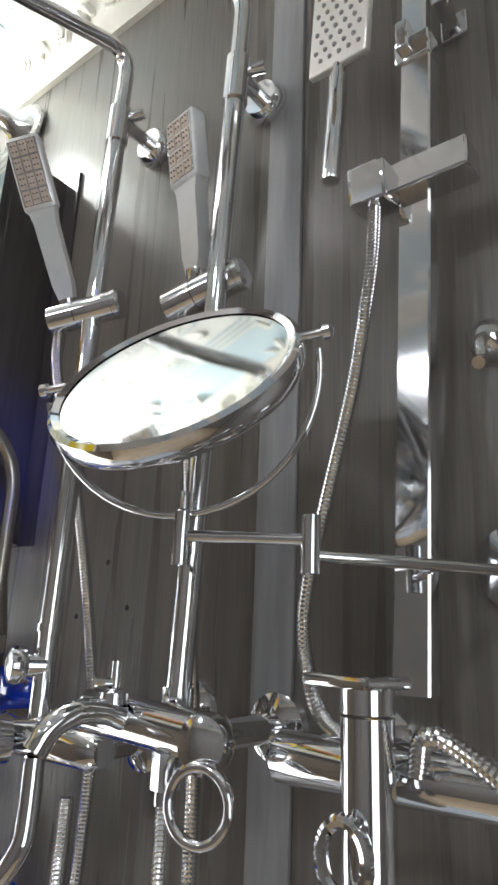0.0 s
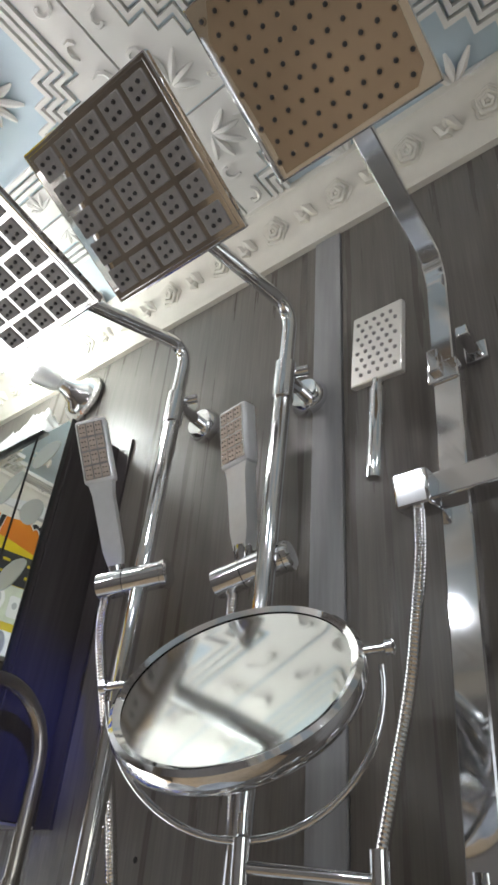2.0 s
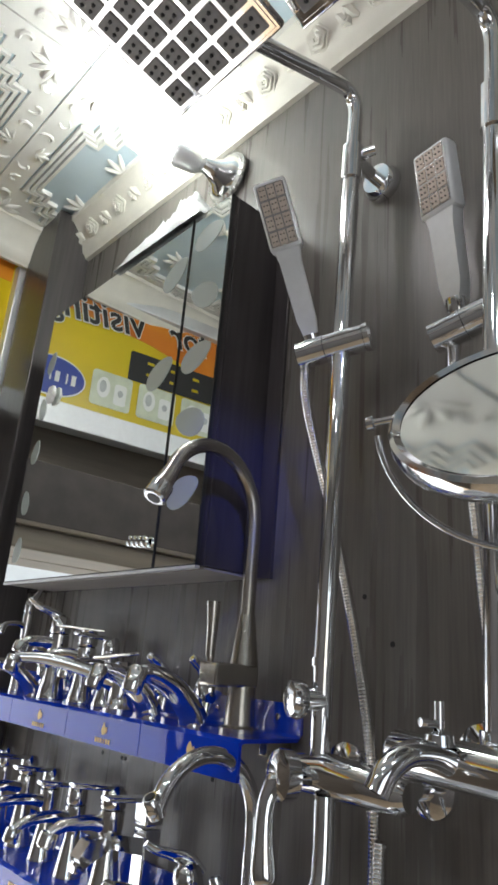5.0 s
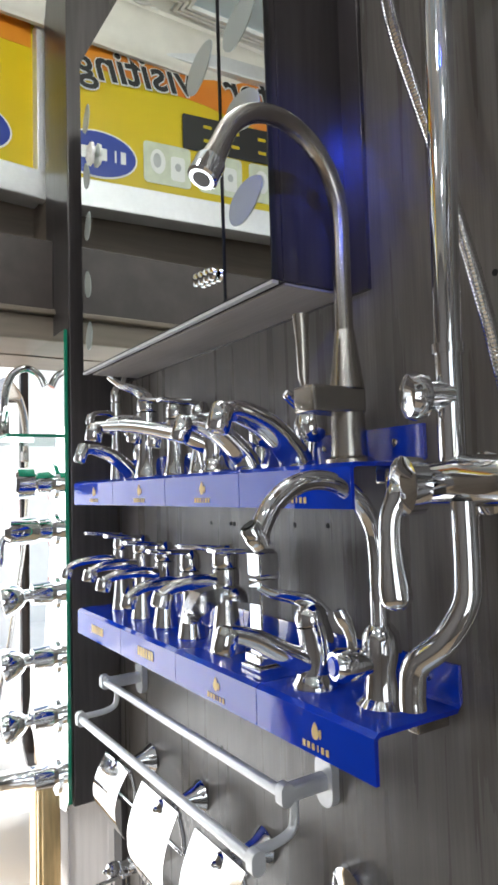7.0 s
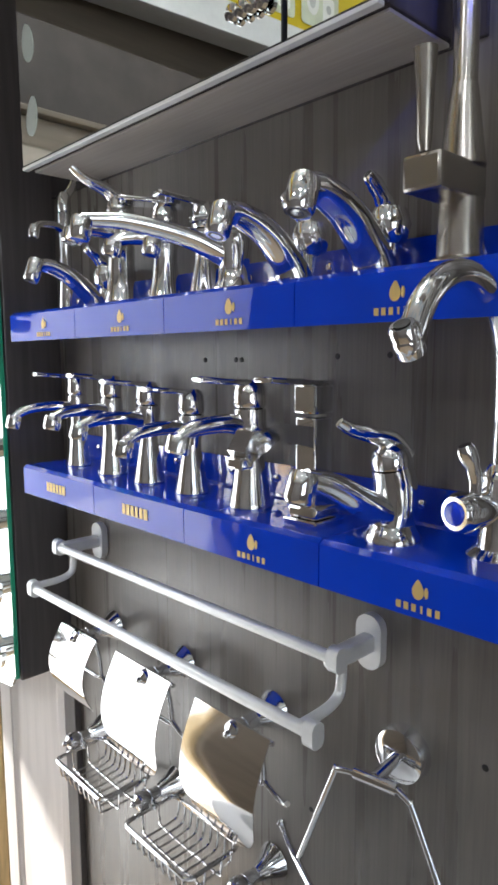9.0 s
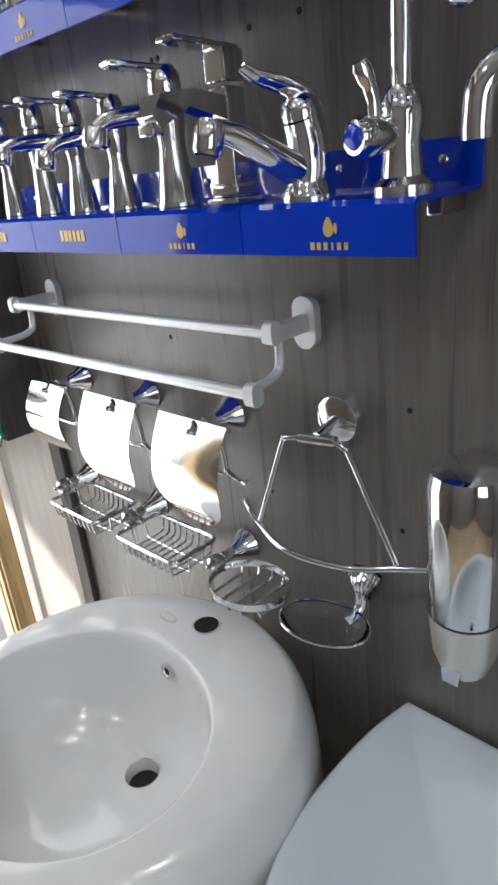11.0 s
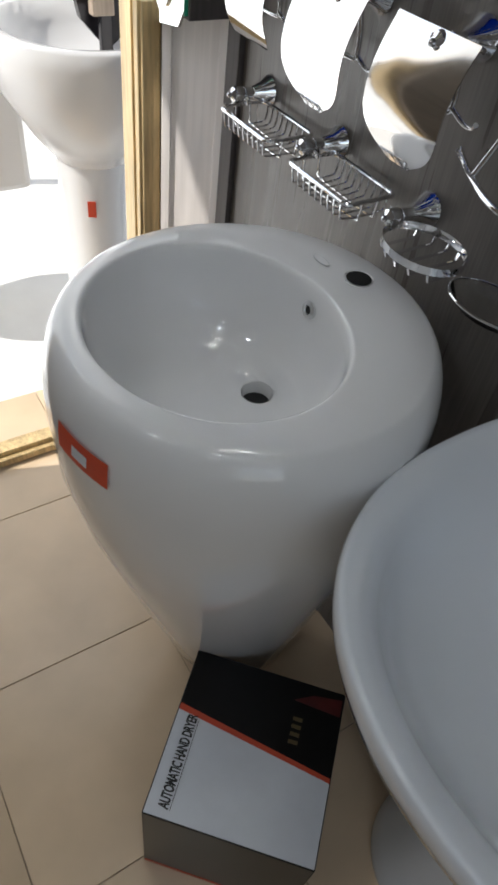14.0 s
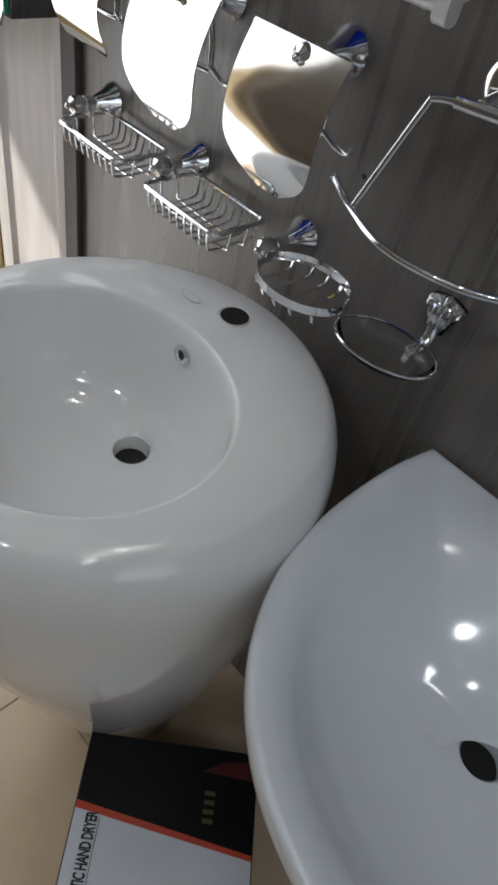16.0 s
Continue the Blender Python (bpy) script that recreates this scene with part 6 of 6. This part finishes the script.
# ---- wire soap baskets ----


def basket(x, z, label):
    root = thing("soap_basket", pose(x, 0, z), label, "soap basket", "wire soap baskets")
    flared_mount(root, 0.0, 0.0, 0.048, 0.021)
    x0, x1, y0, y1 = 0.008, 0.142, -0.094, -0.012
    zt = -0.012
    rim = [(px + (x0 + x1) / 2, py + (y0 + y1) / 2, zt) for px, py in rounded(x1 - x0, y1 - y0, 0.010, 4)]
    part("rim_wire", Shape().tube(rim, 0.0030, 8, closed=True).tube([(0.0, -0.046, -0.002), (0.012, -0.046, -0.008), (x0 + 0.002, -0.046, zt)], 0.004, 8), CHROME, root, "thick rim wire")
    for k in range(9):
        xx = x0 + 0.012 + (x1 - x0 - 0.024) * k / 8
        part("wire", Shape().tube(spline([(xx, y0 + 0.001, zt), (xx, y0 + 0.003, zt - 0.018), (xx, y0 + 0.012, zt - 0.026), (xx, y1 - 0.012, zt - 0.026), (xx, y1 - 0.003, zt - 0.018), (xx, y1 - 0.001, zt)], 4), 0.0015, 6), CHROME, root)
    for s, yy in ((1, y0 + 0.028), (1, y1 - 0.028)):
        part("wire", Shape().tube(spline([(x0 + 0.001, yy, zt), (x0 + 0.004, yy, zt - 0.020), (x0 + 0.014, yy, zt - 0.028), (x1 - 0.014, yy, zt - 0.028), (x1 - 0.004, yy, zt - 0.020), (x1 - 0.001, yy, zt)], 4), 0.0015, 6), CHROME, root)
    return root


basket(-1.337, 0.960, "chrome wire soap basket beside the pale jamb")
basket(-1.149, 0.957, "chrome wire soap basket above the egg-shaped basin")
# round one
rb = thing("soap_basket", pose(-0.956, 0, 0.950), "round chrome soap dish with wire bars", "soap basket", "wire soap baskets")
flared_mount(rb, 0.0, 0.0, 0.050, 0.021)
cx, cy, rx, ry = 0.063, -0.064, 0.056, 0.046
el = [(cx + rx * math.cos(a), cy + ry * math.sin(a)) for a in (2 * math.pi * k / 40 for k in range(40))]
ringsh = Shape()
loft(ringsh, [[(cx + (px - cx) * f, cy + (py - cy) * f, z) for px, py in el] for f, z in ((1.0, -0.012), (1.01, -0.002), (0.985, -0.002), (0.97, -0.012), (1.0, -0.012))], cap_last=False)
part("ring", ringsh, CHROME, rb, "flat chrome ring")
for k in range(5):
    xx = cx + (k - 2) * 0.021
    hh = ry * math.sqrt(max(0, 1 - ((xx - cx) / rx) ** 2)) * 0.97
    part("bar", Shape().tube([(xx, cy - hh, -0.012), (xx, cy - hh * 0.9, -0.021), (xx, cy + hh * 0.9, -0.021), (xx, cy + hh, -0.012)], 0.0021, 6), CHROME, rb)

# glass soap dish on a shell mount
gd = thing("glass_soap_dish", pose(-0.758, 0, 0.967), "clear oval glass soap dish on a fluted chrome mount", "soap dish")
sh = Shape()
rows = []
for w_, d_, z_ in ((0.0035, 0.004, 0.021), (0.0215, 0.006, 0.019), (0.0205, 0.014, 0.012), (0.0150, 0.017, 0.000), (0.0095, 0.014, -0.018), (0.006, 0.010, -0.022)):
    rows.append([(w_ * math.sin(1.45 * (q / 18 - 1)), -d_ * (0.45 + 0.55 * math.cos(1.3 * (q / 18 - 1))) - 0.0016 * math.cos(math.pi * q / 2), z_ - 0.010 * (1 - math.cos(1.2 * (q / 18 - 1))) * (z_ > 0)) for q in range(37)])
nr = len(rows)
front = [p for r in rows for p in r]
sh.add(front + [(x, -0.0005, z) for x, y, z in front], [(o + i * 37 + k, o + i * 37 + k + 1, o + (i + 1) * 37 + k + 1, o + (i + 1) * 37 + k) for o in (0, nr * 37) for i in range(nr - 1) for k in range(36)] + [(i * 37 + e, (i + 1) * 37 + e, (i + 1) * 37 + e + nr * 37, i * 37 + e + nr * 37) for i in range(nr - 1) for e in (0, 36)] + [(r * 37 + k, r * 37 + k + 1, r * 37 + k + 1 + nr * 37, r * 37 + k + nr * 37) for r in (0, nr - 1) for k in range(36)])
part("shell_mount", sh, CHROME, gd, "fluted chrome shell")
part("stem", Shape().tube(spline([(0, -0.012, -0.010), (0, -0.018, -0.030), (-0.006, -0.036, -0.038)], 5), 0.007, 12, flat=0.5), CHROME, gd, "chrome stem")
dm = pose(-0.020, -0.060, -0.036, 0, 0, 8)
dr = []
for f, z in ((0.55, -0.010), (0.8, -0.007), (0.97, 0.004), (1.0, 0.006), (0.96, 0.006), (0.78, -0.003), (0.5, -0.006)):
    dr.append([tuple(dm @ V(0.056 * f * math.cos(a), 0.037 * f * math.sin(a), z)) for a in (2 * math.pi * k / 40 for k in range(40))])
sh = Shape()
loft(sh, dr, cap_first=True)
part("dish", sh, GLASS, gd, "clear oval glass dish", sharp=60)
part("dish_rim", Shape().tube([dm @ V(0.0565 * math.cos(a), 0.0375 * math.sin(a), 0.005) for a in (2 * math.pi * k / 40 for k in range(40))], 0.0018, 8, closed=True), CHROME, gd, "thin rim")

# towel ring
tr = thing("towel_ring", pose(-0.779, 0, 1.171), "chrome wire towel ring on a round disc", "towel ring")
part("wall_disc", Shape().lathe([(0.0265, 0), (0.027, 0.010), (0.0255, 0.016), (0.020, 0.018)], (0, 0, 0), (0, -1, 0), 32), CHROME, tr, "round chrome disc")
part("arm", Shape().tube([(0, -0.015, 0), (-0.004, -0.044, -0.010)], 0.006, 12).tube([(-0.026, -0.047, -0.014), (0.018, -0.042, -0.012)], 0.0062, 12), CHROME, tr, "short arm")
part("side_wire", Shape().tube(spline([(-0.020, -0.047, -0.013), (-0.044, -0.050, -0.018), (-0.050, -0.051, -0.028), (-0.080, -0.066, -0.124)], 6), 0.0034, 10), CHROME, tr, "slanting wire")
part("side_wire", Shape().tube(spline([(0.016, -0.042, -0.012), (0.030, -0.042, -0.018), (0.038, -0.042, -0.030), (0.098, -0.055, -0.126)], 6), 0.0034, 10), CHROME, tr, "slanting wire")
part("curved_rail", Shape().tube(spline([(-0.122, -0.047, -0.120), (-0.080, -0.068, -0.126), (-0.02, -0.090, -0.130), (0.05, -0.082, -0.130), (0.098, -0.058, -0.126), (0.132, -0.040, -0.124)], 7), 0.0036, 10), CHROME, tr, "curved rail")
for p in ((-0.123, -0.046, -0.120), (0.133, -0.039, -0.124)):
    part("end_ball", Shape().lathe([(0.001, -0.0055), (0.0055, 0), (0.001, 0.0055)], p, (0, 0, 1), 12), CHROME, tr)

# soap dispenser
sd = thing("soap_dispenser", pose(-0.610, 0, 0.953), "chrome wall soap dispenser with a satin lower half", "soap dispenser")
part("tank", Shape().lathe([(0.034, 0.071), (0.036, 0.075), (0.036, 0.205), (0.033, 0.216), (0.020, 0.222), (0.001, 0.223)], (0, -0.052, 0), (0, 0, 1), 36), CHROME, sd, "polished chrome tank")
part("lower_body", Shape().lathe([(0.012, 0.0), (0.022, 0.004), (0.030, 0.026), (0.0345, 0.069)], (0, -0.052, 0), (0, 0, 1), 36), SATIN, sd, "satin lower body")
part("seam", Shape().lathe([(0.0338, 0.0685), (0.0346, 0.0695), (0.0340, 0.0715)], (0, -0.052, 0), (0, 0, 1), 36), NOZZLE, sd)
part("push_lever", Shape().prism([(-0.008, 0.0), (0.008, 0.0), (0.010, 0.018), (-0.010, 0.018)], 0, 0.016, Matrix.Translation((0, -0.064, 0.002)) @ FRONT), CHROME, sd, "push lever")
part("back_plate", Shape().box((0, -0.010, 0.12), (0.05, 0.020, 0.19), 0.006), CHROME_WORN, sd)

# ---- mirror board with bath valves at the pillar ----
vb = thing("valve_board", pose(-1.575, -0.098, 1.0), "mirror display board with chrome bath valves", "display board")
part("mirror_sheet", Shape().prism([(-0.12, 0.12), (-0.06, 0.03), (0.0, 0.0), (0.12, 0.02), (0.14, 0.05), (0.14, 0.90), (-0.12, 0.90)], 0, 0.005, FRONT), MIRROR, vb, "mirror sheet")
part("green_edge", Shape().box((0.141, -0.003, 0.47), (0.002, 0.0065, 0.86)), GREENGLASS, vb, "green glass edge")
part("glass_shelf", Shape().box((0.02, -0.055, 0.70), (0.24, 0.11, 0.006), 0.002), GREENGLASS, vb, "small green glass shelf")
for z, kind in ((0.615, "knob"), (0.525, "lever"), (0.405, "rose"), (0.285, "rose"), (0.175, "rose"), (0.065, "spout")):
    vx = 0.06
    vl = part("bath_valve", Shape().lathe([(0.036, 0), (0.036, 0.004), (0.022, 0.008), (0.019, 0.042)], (vx, -0.005, z), (0, -1, 0), 22), CHROME, vb, "chrome wall valve")
    if kind == "knob":
        part("knob", Shape().lathe([(0.024, 0.035), (0.029, 0.040), (0.029, 0.070), (0.024, 0.075)], (vx, -0.005, z), (0, -1, 0), 22), CHROME, vl)
    elif kind == "lever":
        part("lever", Shape().lathe([(0.021, 0.03), (0.025, 0.036), (0.025, 0.085), (0.014, 0.094)], (vx, -0.005, z), (0, -1, 0), 22).tube(spline([(vx, -0.090, z), (vx, -0.102, z - 0.022), (vx, -0.105, z - 0.062)], 5), [0.007] * 6 + [0.008] * 4 + [0.006], 10), CHROME, vl)
    elif kind == "rose":
        aim = Vector((-0.30, -0.92, -0.18)).normalized()
        part("neck", Shape().tube([(vx, -0.040, z), (vx, -0.058, z), V(vx, -0.058, z) + aim * 0.012], [0.010, 0.011, 0.010], 14), CHROME, vl)
        part("spray_head", Shape().lathe([(0.010, 0.004), (0.018, 0.010), (0.027, 0.024), (0.031, 0.036), (0.031, 0.042), (0.028, 0.044)], V(vx, -0.055, z), aim, 24), CHROME, vl, "round chrome spray head")
        face = Shape().lathe([(0.028, 0.0435), (0.027, 0.0455), (0.0004, 0.0465)], V(vx, -0.055, z), aim, 24, caps=False)
        q = aim.to_track_quat("Z", "Y").to_matrix()
        for rr, cnt in ((0.009, 6), (0.018, 11)):
            for c in range(cnt):
                face.lathe([(0.0016, 0.0462), (0.0010, 0.0475)], V(vx, -0.055, z) + q @ V(rr * math.cos(c * 2 * math.pi / cnt), rr * math.sin(c * 2 * math.pi / cnt), 0), aim, 6, 1)
        part("spray_face", face, [WHITEINK, NOZZLE], vl, "white nozzle face")
    else:
        part("spout", Shape().tube(spline([(vx, -0.008, z), (vx - 0.01, -0.06, z + 0.004), (vx - 0.03, -0.11, z), (vx - 0.04, -0.135, z - 0.014)], 6), [0.020] * 6 + [0.018] * 6 + [0.015] * 6 + [0.011], 14), CHROME, vl, "bath spout")
tp = thing("basin_tap", pose(-1.545, -0.188, 1.704), "slim arched chrome tap on the small glass shelf", "tap")
part("body", Shape().lathe([(0.017, 0), (0.017, 0.004), (0.012, 0.009), (0.010, 0.045), (0.008, 0.050)], (0, 0, 0), (0, 0, 1), 20), CHROME, tp, "round body")
part("spout", Shape().tube(spline([(0, 0, 0.045), (0, 0.003, 0.085), (0, 0.016, 0.122), (0, 0.042, 0.138), (0, 0.066, 0.126), (0, 0.078, 0.104)], 7), 0.0075, 14), CHROME, tp, "arched spout")
part("lever", Shape().tube([(0.008, 0, 0.032), (0.030, -0.004, 0.038), (0.052, -0.006, 0.050)], [0.006, 0.005, 0.0065], 10), CHROME, tp)
# hand shower hung outside with its hose
hh = thing("hand_shower", pose(-2.12, -0.050, 1.60), "grey hand shower hanging on a board with a looped hose", "hand shower")
part("head", Shape().lathe([(0.010, -0.02), (0.022, 0.0), (0.036, 0.03), (0.040, 0.045), (0.036, 0.05), (0.001, 0.052)], (-0.01, 0.02, 0.27), (0.3, -0.75, 0.25), 24), NICKEL, hh)
part("handle", Shape().tube(spline([(-0.01, 0.03, 0.27), (0, 0.045, 0.20), (0, 0.05, 0.10)], 5), 0.011, 12), NICKEL, hh)
part("holder", Shape().box((0, 0.06, 0.10), (0.03, 0.05, 0.03), 0.004), NICKEL, hh)
part("hose", hose([(0, 0.05, 0.10), (0, 0.045, -0.10), (0, 0.0, -0.40), (0, -0.03, -0.58), (0, -0.005, -0.665), (0, 0.05, -0.62), (0, 0.065, -0.45), (0, 0.06, -0.2)], 0.007, 0.005), CHROME_WORN, hh)
bd_ob = thing("wood_board", pose(-2.14, 0.05, 0.85), "upright raw brown wooden board with shower goods", "board")
part("board", Shape().box((0, 0, 0.72), (0.03, 0.055, 1.44), 0.003), RAWWOOD, bd_ob)
part("foot", Shape().box((-0.005, 0.010, -0.424), (0.02, 0.03, 0.852), 0.003), BLACKGLOSS, bd_ob, "black foot")
bp = thing("shower_column", pose(-2.20, 0.11, 0.76), "hanging black gloss shower panel with a rounded foot", "shower panel")
part("panel", Shape().prism([(-0.11, 1.5), (-0.11, 0.14), (-0.095, 0.07), (-0.05, 0.02), (0.0, 0.0), (0.14, 0.0), (0.14, 1.5)], -0.012, 0.012, Matrix(((0, 0, 1, 0), (1, 0, 0, 0), (0, 1, 0, 0), (0, 0, 0, 1)))), BLACKGLOSS, bp)
part("post", Shape().box((0.0, 0.10, -0.39), (0.03, 0.05, 0.78), 0.003), BLACKGLOSS, bp, "black standing post")
# goods outside; the poster's red is paled for the doorway glare
st_ob = thing("red_poster_board", pose(-3.2, -0.05, 0.9), "red and grey poster board in the bright doorway", "sign")
part("board", Shape().box((0, 0, 0.25), (0.03, 0.36, 0.95), 0.004), OUTRED, st_ob)
part("lower_print", Shape().box((0.018, 0, -0.02), (0.006, 0.34, 0.36), 0.002), GREYINK, st_ob)
part("post", Shape().box((0, 0, -0.56), (0.04, 0.06, 0.68), 0.004), GREYINK, st_ob)
# ---- wall panels and floor tiles ----
wn_ob = bpy.data.objects["wall_north"]
for a, b in ((-1.455, -0.361), (-0.316, 0.64), (0.64, 1.60)):
    part("panel", Shape().box(((a + b) / 2, 0.005, 1.35), (b - a - 0.0008, 0.010, 2.70), 0.0008, segs=1), WOOD, wn_ob)
structure("trim", Shape().box((-0.3385, 0.003, 1.35), (0.044, 0.012, 2.70), 0.001), STRIP, "pale grey upright trim strip between dark panels")
pin = Shape().lathe([(0.0032, 0), (0.0028, 0.0006)], (0, 0, 0), (0, -1, 0), 10).mesh("screw_hole", [HOLE])
for x, z in ((-0.573, 1.77), (-0.535, 1.72), (-0.808, 1.549), (-0.87, 1.548), (-1.01, 1.545), (-1.02, 1.545), (-1.075, 1.545), (-0.30, 1.735), (-0.62, 1.71), (-0.90, 1.045), (-1.06, 1.23), (-0.71, 1.05), (-0.70, 1.19)):
    part("screw_hole", pin, None, wn_ob, "", pose(x, -0.0002, z))
fl_ob = bpy.data.objects["floor"]
tile = Shape().box((0, 0, 0), (0.3984, 0.3984, 0.010), 0.0012, segs=1).mesh("tile", [TILE])
for i in range(-3, 6):
    for j in range(-5, 2):
        part("tile", tile, None, fl_ob, "", pose(-0.47 + 0.4 * i, -0.52 + 0.4 * j, -0.005) if -0.47 + 0.4 * i > -1.7 else pose(-0.47 + 0.4 * i, -0.52 + 0.4 * j, -0.006))
